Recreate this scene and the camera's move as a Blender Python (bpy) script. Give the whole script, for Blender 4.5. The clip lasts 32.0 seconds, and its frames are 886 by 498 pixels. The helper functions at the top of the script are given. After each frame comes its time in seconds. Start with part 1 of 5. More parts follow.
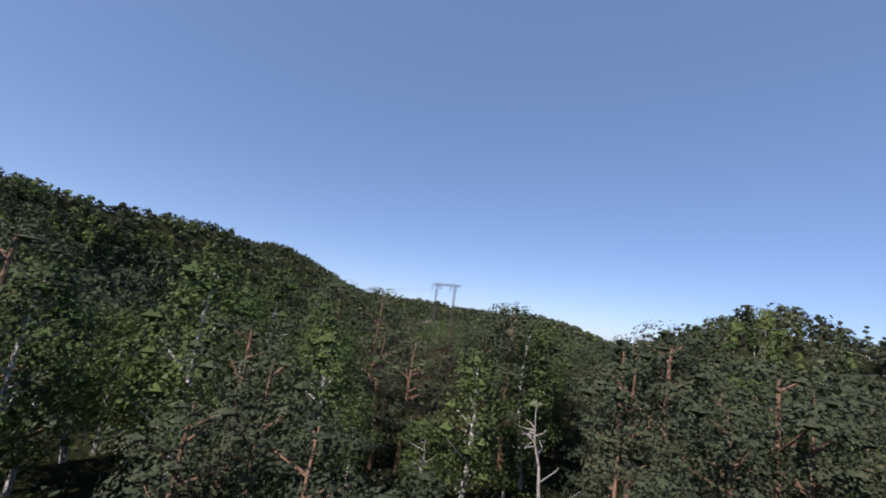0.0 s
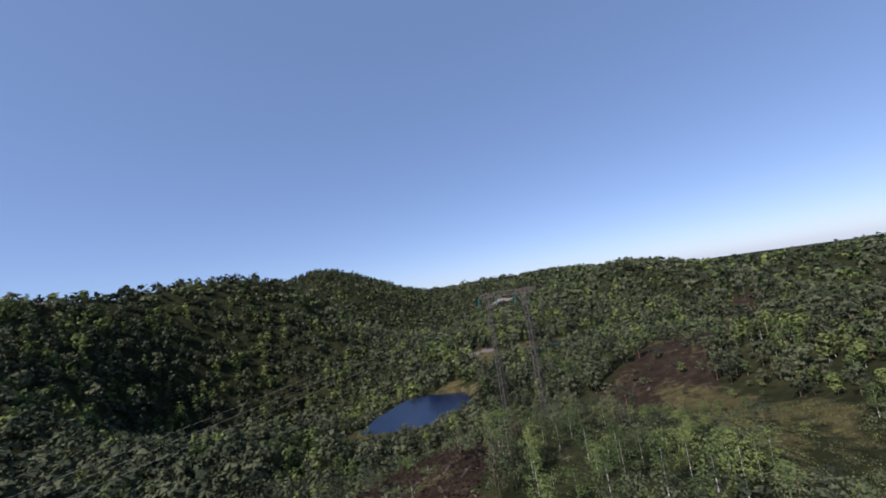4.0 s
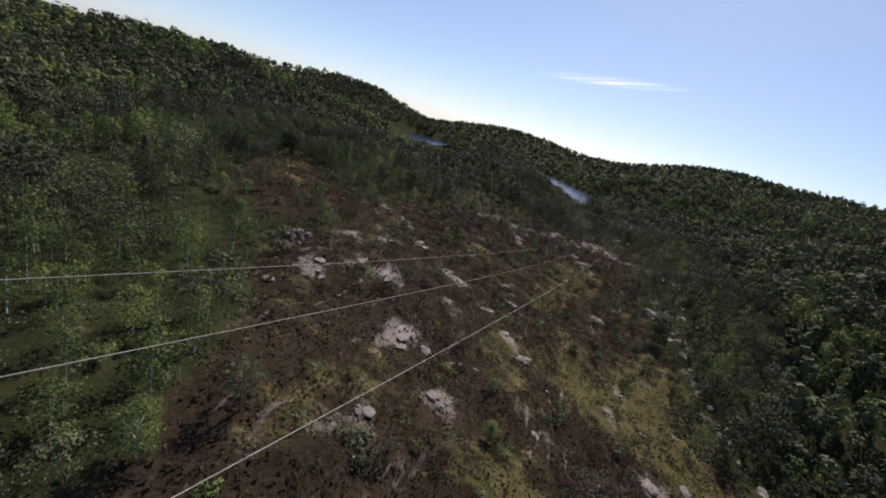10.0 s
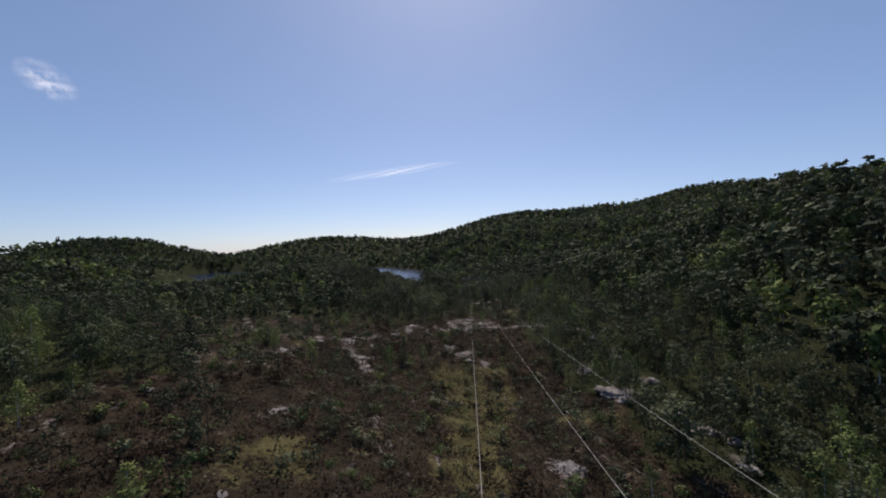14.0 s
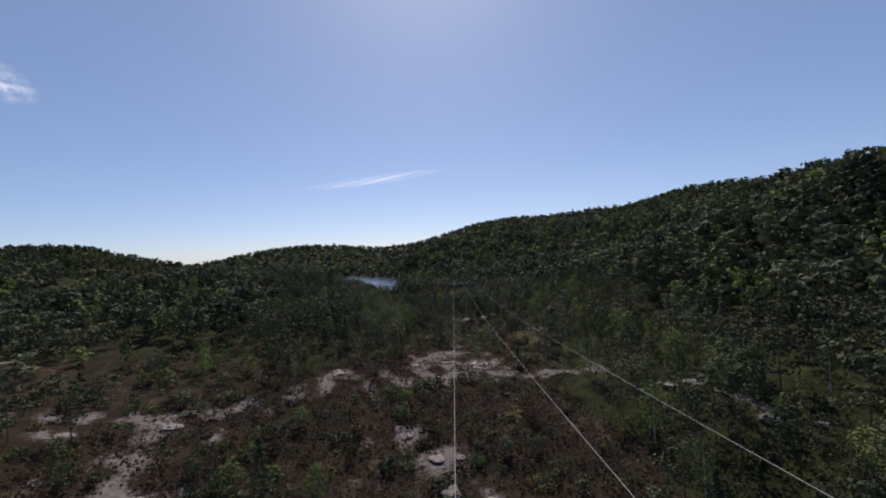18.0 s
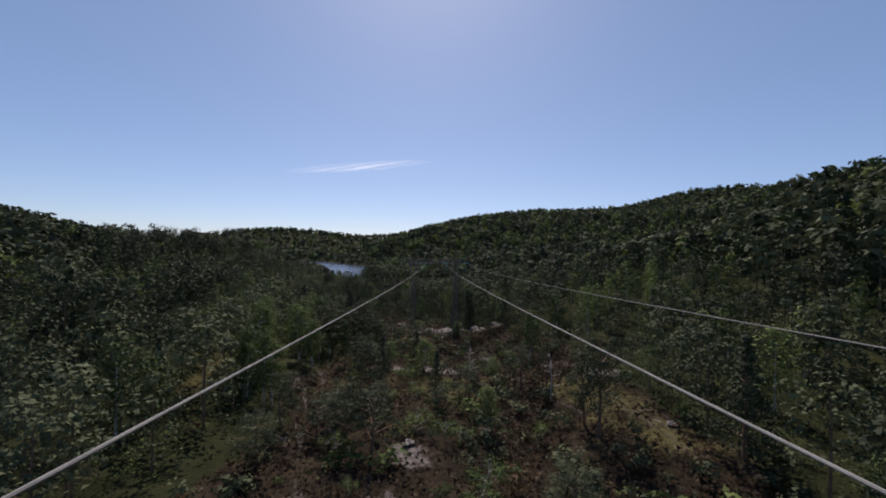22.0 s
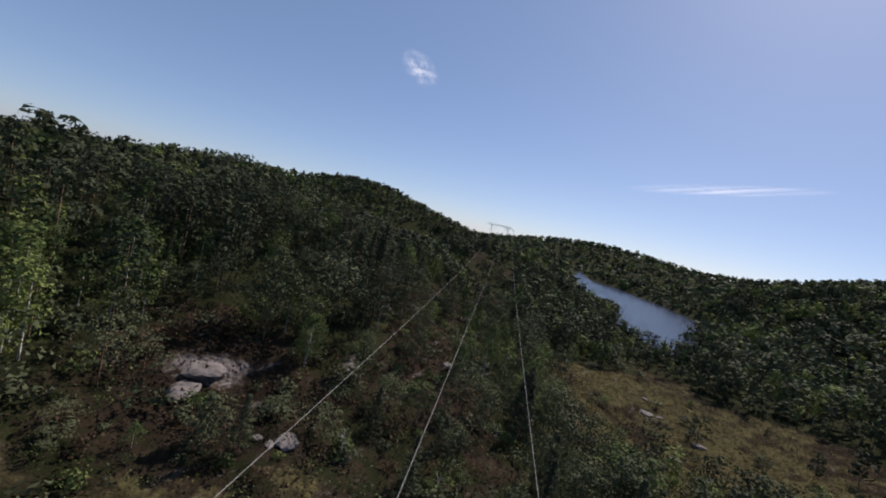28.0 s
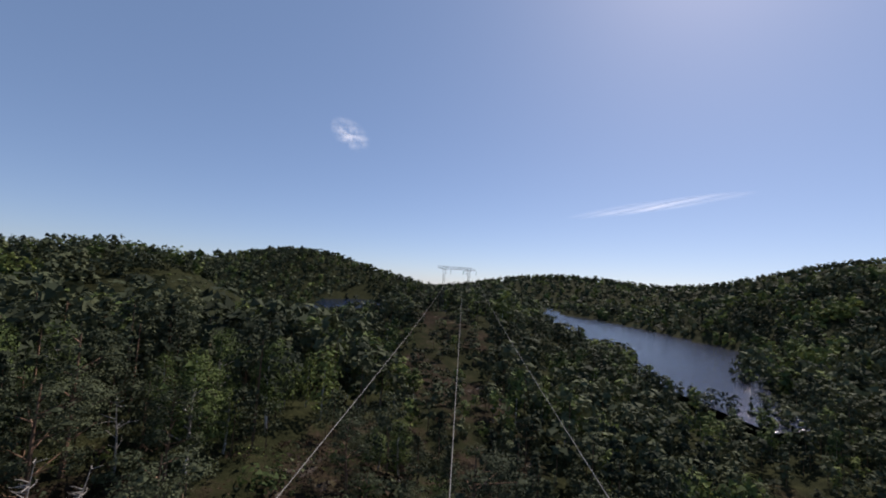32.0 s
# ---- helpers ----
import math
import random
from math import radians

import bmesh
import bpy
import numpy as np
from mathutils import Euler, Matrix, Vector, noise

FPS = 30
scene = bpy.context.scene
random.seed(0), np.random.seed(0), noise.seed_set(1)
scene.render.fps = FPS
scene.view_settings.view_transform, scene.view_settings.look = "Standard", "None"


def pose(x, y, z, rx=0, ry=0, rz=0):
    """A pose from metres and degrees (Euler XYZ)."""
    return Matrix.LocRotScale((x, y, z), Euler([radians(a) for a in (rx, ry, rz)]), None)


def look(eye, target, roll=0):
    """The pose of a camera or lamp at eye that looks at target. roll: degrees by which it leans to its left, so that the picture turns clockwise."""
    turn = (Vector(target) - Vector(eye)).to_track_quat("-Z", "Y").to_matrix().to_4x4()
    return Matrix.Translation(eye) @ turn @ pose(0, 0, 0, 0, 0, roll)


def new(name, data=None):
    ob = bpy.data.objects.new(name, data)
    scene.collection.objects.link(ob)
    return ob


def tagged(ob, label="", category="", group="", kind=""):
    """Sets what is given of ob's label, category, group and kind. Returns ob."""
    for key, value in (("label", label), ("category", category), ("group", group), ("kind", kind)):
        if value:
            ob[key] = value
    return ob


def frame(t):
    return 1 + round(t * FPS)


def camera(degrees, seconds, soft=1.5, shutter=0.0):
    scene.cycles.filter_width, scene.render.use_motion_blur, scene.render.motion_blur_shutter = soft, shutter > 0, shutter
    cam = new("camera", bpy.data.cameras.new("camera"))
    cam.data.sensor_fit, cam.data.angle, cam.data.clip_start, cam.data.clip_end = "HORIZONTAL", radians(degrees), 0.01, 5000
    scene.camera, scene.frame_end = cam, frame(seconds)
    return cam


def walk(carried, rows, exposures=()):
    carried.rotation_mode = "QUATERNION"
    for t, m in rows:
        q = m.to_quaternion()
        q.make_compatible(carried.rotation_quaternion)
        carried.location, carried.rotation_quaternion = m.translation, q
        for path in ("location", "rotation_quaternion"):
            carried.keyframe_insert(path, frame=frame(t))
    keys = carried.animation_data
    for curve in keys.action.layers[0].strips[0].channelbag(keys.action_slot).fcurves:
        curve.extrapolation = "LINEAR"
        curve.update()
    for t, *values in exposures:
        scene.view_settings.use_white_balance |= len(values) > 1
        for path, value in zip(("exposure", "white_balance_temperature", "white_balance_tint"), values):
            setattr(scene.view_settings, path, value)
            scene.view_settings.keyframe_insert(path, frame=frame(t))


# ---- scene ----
# Camera and its flight
cam = camera(93.5, 32.0, soft=1.9)
ROWS = [
(0.0, pose(-79.08, -185.37, 35.46, 99.47, -8.41, -23.29)),
    (0.5, pose(-72.92, -176.36, 37.77, 100.31, -8.53, -23.24)),
    (1.0, pose(-66.62, -166.62, 40.17, 99.43, -11.97, -18.45)),
    (1.5, pose(-60.49, -156.19, 42.51, 97.35, -14.92, -12.23)),
    (2.0, pose(-55.25, -144.94, 44.59, 96.35, -16.09, -6.74)),
    (2.5, pose(-51.83, -132.70, 46.85, 95.45, -13.87, -2.36)),
    (3.0, pose(-49.89, -120.04, 47.13, 96.97, -0.54, -7.51)),
    (3.5, pose(-43.62, -106.59, 49.60, 97.28, 6.69, -9.80)),
    (4.0, pose(-37.43, -92.42, 53.05, 96.41, 8.77, -13.65)),
    (4.5, pose(-31.54, -77.64, 54.42, 95.44, 12.19, -19.66)),
    (6.5, pose(-6.97, -29.04, 59.61, 96.15, -4.72, -14.54)),
    (7.0, pose(-0.24, -17.25, 60.96, 93.10, -21.29, 9.47)),
    (7.5, pose(7.49, -6.83, 63.62, 77.02, -37.52, 54.45)),
    (8.0, pose(7.78, 8.30, 61.98, 66.58, -33.56, 99.13)),
    (8.5, pose(4.61, 15.37, 61.02, 65.70, -26.99, 123.07)),
    (9.0, pose(-1.58, 17.96, 60.31, 67.49, -20.12, 141.92)),
    (9.5, pose(-6.70, 15.41, 58.31, 71.14, -18.99, 148.77)),
    (10.0, pose(-12.34, 10.13, 56.22, 72.63, -16.22, 145.69)),
    (10.5, pose(-19.37, 1.90, 53.70, 74.79, -6.74, 137.28)),
    (11.0, pose(-26.19, -6.75, 51.45, 78.52, 6.30, 126.30)),
    (11.5, pose(-33.09, -14.58, 49.96, 82.93, 14.34, 118.29)),
    (12.0, pose(-41.19, -21.81, 48.85, 84.94, 12.51, 117.40)),
    (12.5, pose(-50.58, -27.93, 47.61, 84.65, 11.03, 117.69)),
    (13.0, pose(-59.36, -32.89, 46.78, 87.33, 9.03, 117.94)),
    (13.5, pose(-67.85, -37.87, 45.85, 90.42, 2.81, 120.12)),
    (15.5, pose(-111.28, -59.52, 42.08, 87.57, 1.65, 120.83)),
    (16.0, pose(-121.60, -64.57, 40.14, 89.32, 1.37, 120.85)),
    (16.5, pose(-132.13, -69.57, 38.23, 90.25, 0.60, 120.75)),
    (17.0, pose(-142.74, -74.35, 36.50, 90.17, -0.68, 120.80)),
    (17.5, pose(-152.27, -80.30, 35.19, 90.53, -0.40, 120.33)),
    (18.0, pose(-161.58, -85.87, 34.27, 90.77, 2.69, 118.51)),
    (18.5, pose(-171.26, -91.38, 33.47, 90.79, 4.66, 117.60)),
    (19.0, pose(-181.55, -96.97, 32.50, 90.60, 6.71, 115.87)),
    (19.5, pose(-193.07, -102.38, 30.96, 90.63, 4.93, 116.29)),
    (20.0, pose(-205.13, -107.37, 29.37, 90.60, 2.17, 117.28)),
    (20.5, pose(-215.99, -112.71, 28.19, 90.64, 2.99, 116.44)),
    (21.0, pose(-226.20, -117.79, 26.93, 90.15, -1.30, 117.22)),
    (21.5, pose(-236.20, -122.23, 25.37, 90.07, -0.46, 116.32)),
    (22.0, pose(-246.11, -126.88, 23.25, 90.18, -1.24, 116.23)),
    (22.5, pose(-256.00, -131.95, 20.99, 90.98, -0.90, 116.47)),
    (23.0, pose(-266.19, -137.42, 19.02, 92.57, -1.15, 116.66)),
    (23.5, pose(-276.81, -143.15, 17.86, 94.11, -0.70, 116.66)),
    (24.0, pose(-288.65, -149.48, 17.95, 95.06, 0.12, 117.21)),
    (24.5, pose(-300.73, -156.26, 18.81, 96.21, 0.01, 117.33)),
    (25.0, pose(-313.50, -167.00, 18.70, 94.50, -2.50, 119.50)),
    (25.5, pose(-326.60, -177.20, 21.90, 92.60, -8.50, 124.50)),
    (26.5, pose(-349.04, -195.21, 27.75, 89.85, -19.79, 140.56)),
    (27.0, pose(-356.27, -201.08, 28.63, 86.71, -24.14, 155.30)),
    (27.5, pose(-361.53, -207.26, 29.56, 86.32, -20.31, 160.41)),
    (28.0, pose(-365.34, -214.63, 30.16, 86.70, -13.57, 159.63)),
    (28.5, pose(-369.01, -222.95, 30.24, 87.45, -6.67, 158.34)),
    (29.0, pose(-372.27, -231.67, 30.24, 87.86, 1.58, 154.64)),
    (29.5, pose(-375.72, -241.11, 30.04, 88.29, 10.65, 150.39)),
    (30.0, pose(-379.65, -250.50, 29.61, 89.25, 17.12, 146.71)),
    (30.5, pose(-383.83, -259.32, 29.12, 91.74, 16.51, 146.43)),
    (31.0, pose(-390.13, -267.61, 28.79, 93.84, 10.55, 148.37)),
    (31.5, pose(-396.92, -277.08, 29.08, 94.83, 3.19, 150.80)),
    (32.0, pose(-403.73, -286.92, 29.60, 95.19, -3.73, 153.64)),
]
walk(cam, ROWS, [(0.0, 0.46, 6400, 24), (6.8, 0.44, 6400, 26), (8.0, 1.05, 8000, 25), (9.0, 0.85, 7100, 22), (10.0, 0.5, 7200, 20), (11.0, 0.45, 7500, 20), (12.5, 0.16, 7000, 20), (14.0, 0.12, 6800, 20), (32.0, 0.14, 6850, 21)])

# World and sun
SUN_AZ, SUN_EL = 119.0, 46.0
world = bpy.data.worlds.new("world")
scene.world = world
world.use_nodes = True
_nt = world.node_tree
_sky = _nt.nodes.new("ShaderNodeTexSky")
_sky.sky_type = 'NISHITA'
_sky.sun_disc = False
_sky.sun_elevation = radians(SUN_EL)
_sky.sun_rotation = radians(-SUN_AZ)
_sky.altitude = 800.0
_sky.air_density, _sky.dust_density, _sky.ozone_density = 0.8, 0.75, 3.2
_bg = _nt.nodes["Background"]
_bg.inputs["Strength"].default_value = 0.137
_veil = _nt.nodes.new("ShaderNodeMix")
_veil.data_type = 'RGBA'
_veil.inputs[0].default_value = 0.5
_veil.inputs[7].default_value = (0.95, 1.72, 2.85, 1)
_nt.links.new(_sky.outputs[0], _veil.inputs[6])
_nt.links.new(_veil.outputs[2], _bg.inputs["Color"])
_sun = bpy.data.lights.new("sun", 'SUN')
_sun.energy, _sun.angle, _sun.color = 4.7, radians(0.53), (1.0, 0.95, 0.86)
_dir = Vector((-math.sin(radians(SUN_AZ)) * math.cos(radians(SUN_EL)), math.cos(radians(SUN_AZ)) * math.cos(radians(SUN_EL)), math.sin(radians(SUN_EL))))
sun_ob = new("sun", _sun)
sun_ob.matrix_world = look(_dir * 1000, (0, 0, 0))

# ------------------------------------------------------------------ materials
def mat(name):
    m = bpy.data.materials.new(name)
    m.use_nodes = True
    return m, m.node_tree, m.node_tree.nodes["Principled BSDF"]


def ramp(nt, fac, stops):
    r = nt.nodes.new("ShaderNodeValToRGB")
    e = r.color_ramp.elements
    while len(e) < len(stops):
        e.new(0.5)
    for el, (p, c) in zip(e, stops):
        el.position, el.color = p, (*c, 1)
    nt.links.new(fac, r.inputs[0])
    return r.outputs[0]


def tex_noise(nt, vec, scale, detail=4.0, rough=0.55):
    n = nt.nodes.new("ShaderNodeTexNoise")
    n.inputs["Scale"].default_value, n.inputs["Detail"].default_value, n.inputs["Roughness"].default_value = scale, detail, rough
    nt.links.new(vec, n.inputs["Vector"])
    return n.outputs["Fac"]


def blend(nt, fac, a, b):
    m = nt.nodes.new("ShaderNodeMix")
    m.data_type = 'RGBA'
    for v, s in ((fac, m.inputs[0]), (a, m.inputs[6]), (b, m.inputs[7])):
        if isinstance(v, (int, float)):
            s.default_value = v
        elif isinstance(v, tuple):
            s.default_value = (*v, 1)
        else:
            nt.links.new(v, s)
    return m.outputs[2]


def calc(nt, op, a, b=0.0):
    m = nt.nodes.new("ShaderNodeMath")
    m.operation = op
    for v, s in ((a, m.inputs[0]), (b, m.inputs[1])):
        if isinstance(v, (int, float)):
            s.default_value = v
        else:
            nt.links.new(v, s)
    return m.outputs[0]


def bump(nt, bsdf, h, strength, dist):
    b = nt.nodes.new("ShaderNodeBump")
    b.inputs["Strength"].default_value, b.inputs["Distance"].default_value = strength, dist
    nt.links.new(h, b.inputs["Height"])
    nt.links.new(b.outputs[0], bsdf.inputs["Normal"])


def place(nt):
    return nt.nodes.new("ShaderNodeNewGeometry").outputs["Position"]


def leaf_material(name, dark, mid, light, tilt=0.3, patch=0.09):
    """Foliage: colour varies leaf by leaf, tree by tree and in wide patches; a share of the light goes through."""
    m, nt, b = mat(name)
    pos = place(nt)
    rnd = nt.nodes.new("ShaderNodeObjectInfo").outputs["Random"]
    wide = calc(nt, 'ADD', calc(nt, 'MULTIPLY', tex_noise(nt, pos, patch, 3), 0.55), calc(nt, 'MULTIPLY', tex_noise(nt, pos, 0.014, 3), 0.45))
    f = calc(nt, 'MULTIPLY', calc(nt, 'SUBTRACT', wide, 0.5), 1.5)
    f = calc(nt, 'ADD', f, calc(nt, 'MULTIPLY', calc(nt, 'SUBTRACT', tex_noise(nt, pos, 3.1, 3, 0.6), 0.5), 0.2))
    tone = nt.nodes.new("ShaderNodeAttribute")
    tone.attribute_name = "tone"
    f = calc(nt, 'ADD', f, calc(nt, 'MULTIPLY', tone.outputs["Fac"], 0.75))
    f = calc(nt, 'ADD', f, 0.5)
    f = calc(nt, 'ADD', f, calc(nt, 'MULTIPLY', calc(nt, 'SUBTRACT', rnd, 0.5), 0.3))
    col = ramp(nt, f, ((0.25, dark), (0.55, mid), (0.85, light)))
    nt.links.new(col, b.inputs["Base Color"])
    b.inputs["Roughness"].default_value = 0.75
    b.inputs["Specular IOR Level"].default_value = 0.06
    t = nt.nodes.new("ShaderNodeBsdfTranslucent")
    nt.links.new(col, t.inputs["Color"])
    mx = nt.nodes.new("ShaderNodeMixShader")
    mx.inputs[0].default_value = tilt
    nt.links.new(b.outputs[0], mx.inputs[1])
    nt.links.new(t.outputs[0], mx.inputs[2])
    nt.links.new(mx.outputs[0], nt.nodes["Material Output"].inputs["Surface"])
    return m


M_PINE = leaf_material("pine_needles", (0.031, 0.040, 0.024), (0.056, 0.069, 0.039), (0.090, 0.105, 0.056), 0.12)
M_BIRCH = leaf_material("birch_leaves", (0.046, 0.070, 0.026), (0.084, 0.118, 0.040), (0.140, 0.176, 0.056), 0.2)
M_SPRUCE = leaf_material("spruce_needles", (0.024, 0.033, 0.021), (0.046, 0.058, 0.034), (0.078, 0.091, 0.047), 0.09)
M_HEATHER = leaf_material("heather_sprigs", (0.030, 0.021, 0.016), (0.054, 0.038, 0.026), (0.092, 0.066, 0.041), 0.34, 0.15)
M_GRASS = leaf_material("dry_grass", (0.062, 0.047, 0.026), (0.108, 0.082, 0.045), (0.158, 0.122, 0.068), 0.15, 0.12)
M_MOSS = leaf_material("moss_and_grass", (0.050, 0.055, 0.016), (0.098, 0.106, 0.026), (0.165, 0.178, 0.041), 0.12, 0.12)


def bark(name, lo, hi, scale, r=0.85):
    m, nt, b = mat(name)
    tc = nt.nodes.new("ShaderNodeTexCoord").outputs["Object"]
    mp = nt.nodes.new("ShaderNodeMapping")
    mp.inputs["Scale"].default_value = (1, 1, 0.35)
    nt.links.new(tc, mp.inputs[0])
    n = tex_noise(nt, mp.outputs[0], scale, 5)
    nt.links.new(ramp(nt, n, ((0.38, lo), (0.6, hi))), b.inputs["Base Color"])
    b.inputs["Roughness"].default_value = r
    bump(nt, b, n, 0.5, 0.03)
    return m


M_BARK_PINE = bark("pine_bark", (0.09, 0.055, 0.035), (0.24, 0.14, 0.085), 9)
M_BARK_BIRCH = bark("birch_bark", (0.10, 0.09, 0.08), (0.62, 0.60, 0.56), 7)
M_BARK_DEAD = bark("grey_dead_wood", (0.20, 0.18, 0.16), (0.42, 0.40, 0.37), 11)


def steel(name, base, rust, metal=0.6):
    m, nt, b = mat(name)
    pos = place(nt)
    n = tex_noise(nt, pos, 2.2, 5, 0.65)
    n2 = tex_noise(nt, pos, 14.0, 3)
    col = blend(nt, ramp(nt, n, ((0.46, (0, 0, 0)), (0.62, (1, 1, 1)))), base, rust)
    nt.links.new(blend(nt, calc(nt, 'MULTIPLY', n2, 0.4), col, (0.05, 0.045, 0.045)), b.inputs["Base Color"])
    b.inputs["Metallic"].default_value, b.inputs["Roughness"].default_value = metal, 0.55
    return m


M_STEEL = steel("galvanised_steel", (0.125, 0.121, 0.122), (0.16, 0.095, 0.062), 0.2)
M_WIRE = steel("aluminium_conductor", (0.27, 0.265, 0.25), (0.21, 0.205, 0.195), 0.0)
_b = M_WIRE.node_tree.nodes["Principled BSDF"]
_b.inputs["Roughness"].default_value, _b.inputs["Specular IOR Level"].default_value = 0.8, 0.15
M_FITTING = steel("steel_fitting", (0.25, 0.25, 0.25), (0.2, 0.15, 0.1), 0.6)
M_GLASS, _n, _b = mat("green_glass_disc")
_b.inputs["Base Color"].default_value = (0.012, 0.23, 0.20, 1)
_b.inputs["Roughness"].default_value = 0.06
_b.inputs["Coat Weight"].default_value = 0.6


def stone(name, lo, hi, lichen):
    m, nt, b = mat(name)
    tc = place(nt)
    n = tex_noise(nt, tc, 0.8, 6, 0.6)
    n2 = tex_noise(nt, tc, 4.5, 5, 0.65)
    col = ramp(nt, n, ((0.32, lo), (0.66, hi)))
    col = blend(nt, ramp(nt, n2, ((0.52, (0, 0, 0)), (0.7, (0.8, 0.8, 0.8)))), col, lichen)
    nt.links.new(col, b.inputs["Base Color"])
    b.inputs["Roughness"].default_value = 0.9
    bump(nt, b, n2, 0.6, 0.12)
    return m


M_ROCK = stone("lichened_granite", (0.090, 0.080, 0.076), (0.195, 0.174, 0.167), (0.075, 0.065, 0.05))
M_GRAVEL = stone("crushed_stone", (0.34, 0.31, 0.29), (0.52, 0.48, 0.45), (0.26, 0.23, 0.21))

M_LOG, _n, _b = mat("weathered_timber")
_v = tex_noise(_n, place(_n), 6.0, 5)
_n.links.new(ramp(_n, _v, ((0.35, (0.48, 0.43, 0.36)), (0.65, (0.72, 0.67, 0.58)))), _b.inputs["Base Color"])
_b.inputs["Roughness"].default_value = 0.8

M_WATER, _n, _b = mat("lake_water")
_b.inputs["Base Color"].default_value = (0.004, 0.011, 0.034, 1)
_b.inputs["Roughness"].default_value = 0.16
_b.inputs["IOR"].default_value = 1.33
_b.inputs["Specular IOR Level"].default_value = 0.42
_w = tex_noise(_n, place(_n), 0.9, 6, 0.75)
bump(_n, _b, _w, 0.6, 0.24)

# ground: one sheet, its cover told by the attribute "cover" (r heather, g moss or bog, b bare stone)
M_GROUND, _n, _b = mat("mountain_ground")
_at = _n.nodes.new("ShaderNodeAttribute")
_at.attribute_name = "cover"
_sp = _n.nodes.new("ShaderNodeSeparateColor")
_n.links.new(_at.outputs["Color"], _sp.inputs[0])
_p = place(_n)
_fine, _mid, _wide = tex_noise(_n, _p, 1.6, 6, 0.7), tex_noise(_n, _p, 0.23, 5, 0.62), tex_noise(_n, _p, 0.03, 4)
_forest = ramp(_n, _mid, ((0.3, (0.012, 0.015, 0.007)), (0.55, (0.023, 0.026, 0.012)), (0.75, (0.040, 0.042, 0.018))))
_heath = ramp(_n, calc(_n, 'ADD', calc(_n, 'MULTIPLY', _fine, 0.5), calc(_n, 'MULTIPLY', _mid, 0.5)), ((0.34, (0.011, 0.009, 0.007)), (0.47, (0.021, 0.016, 0.011)), (0.58, (0.036, 0.027, 0.019)), (0.72, (0.062, 0.050, 0.033))))
_moss = ramp(_n, calc(_n, 'ADD', calc(_n, 'MULTIPLY', _fine, 0.5), calc(_n, 'MULTIPLY', _mid, 0.5)), ((0.36, (0.030, 0.027, 0.013)), (0.5, (0.060, 0.053, 0.024)), (0.64, (0.096, 0.086, 0.038))))
_stone = ramp(_n, _fine, ((0.3, (0.085, 0.075, 0.071)), (0.65, (0.168, 0.149, 0.142))))


def edged(ch, gain=2.2):
    """A zone's border broken up by the noise."""
    v = calc(_n, 'ADD', _sp.outputs[ch], calc(_n, 'MULTIPLY', calc(_n, 'SUBTRACT', _mid, 0.5), 1.5))
    v = calc(_n, 'ADD', v, calc(_n, 'MULTIPLY', calc(_n, 'SUBTRACT', _fine, 0.5), 0.8))
    r = _n.nodes.new("ShaderNodeMapRange")
    r.inputs[1].default_value, r.inputs[2].default_value = 0.35, 0.65
    _n.links.new(v, r.inputs[0])
    return r.outputs[0]


_c = blend(_n, edged(0), _forest, _heath)
_c = blend(_n, edged(1), _c, _moss)
_c = blend(_n, edged(2), _c, _stone)
# narrow ledges of bare rock that run along the slope
_mp = _n.nodes.new("ShaderNodeMapping")
_mp.vector_type = 'TEXTURE'
_mp.inputs["Rotation"].default_value, _mp.inputs["Scale"].default_value = (0, 0, radians(40)), (7.5, 1.6, 7.5)
_n.links.new(_p, _mp.inputs[0])
_lg = ramp(_n, tex_noise(_n, _mp.outputs[0], 1.0, 6, 0.66), ((0.60, (0, 0, 0)), (0.66, (1, 1, 1))))
_lw = ramp(_n, _wide, ((0.42, (0.15, 0.15, 0.15)), (0.58, (1, 1, 1))))
_c = blend(_n, calc(_n, 'MULTIPLY', calc(_n, 'MULTIPLY', _lg, _lw), calc(_n, 'MULTIPLY', edged(0), 0.85)), _c, _stone)
_n.links.new(_c, _b.inputs["Base Color"])
_b.inputs["Roughness"].default_value = 0.95
_b.inputs["Specular IOR Level"].default_value = 0.02
bump(_n, _b, _fine, 0.8, 0.35)

# ------------------------------------------------------------------ the land
LAKE_Z, POND_Z, TARN_Z = -2.0, -19.0, -5.0
HILLS = []


def hill(x, y, h, s):
    HILLS.append((x, y, h, s))


hill(0, 0, 24.6, 45)
hill(-835, 70, 83.1, 110)
hill(-195, -560, -10.7, 60)
hill(-25, -70, -9.5, 45)
hill(-44, -104, 19.5, 40)
hill(-64, -151, -10.5, 40)
hill(-76, -176, 9.8, 45)
hill(-25, -30, -6.6, 45)
hill(-60, -25, 40.1, 55)
hill(-50, -75, -1.0, 50)
hill(-40, -130, -1.9, 60)
hill(9, -141, -2.2, 50)
hill(-19, -202, 1.7, 60)
hill(106, -25, 12.7, 70)
hill(52, -50, -13.2, 50)
hill(70, -68, 2.0, 32)
hill(-285, -545, -13.7, 70)
hill(31, -111, 1.8, 26)
hill(95, -143, 7.6, 80)
hill(224, 56, 11.1, 121)
hill(44, 28, -20.3, 45)
hill(-30, 22, -17.2, 35)
hill(-23, 61, -17.2, 40)
hill(-13, 94, -2.9, 35)
hill(95, 165, -5.0, 60)
hill(146, 209, 6.8, 66)
hill(6, 156, -7.2, 45)
hill(157, 294, -11.0, 77)
hill(196, 130, -3.7, 77)
hill(-75, 157, -0.2, 55)
hill(-18, 229, -8.0, 66)
hill(413, 323, 26.4, 121)
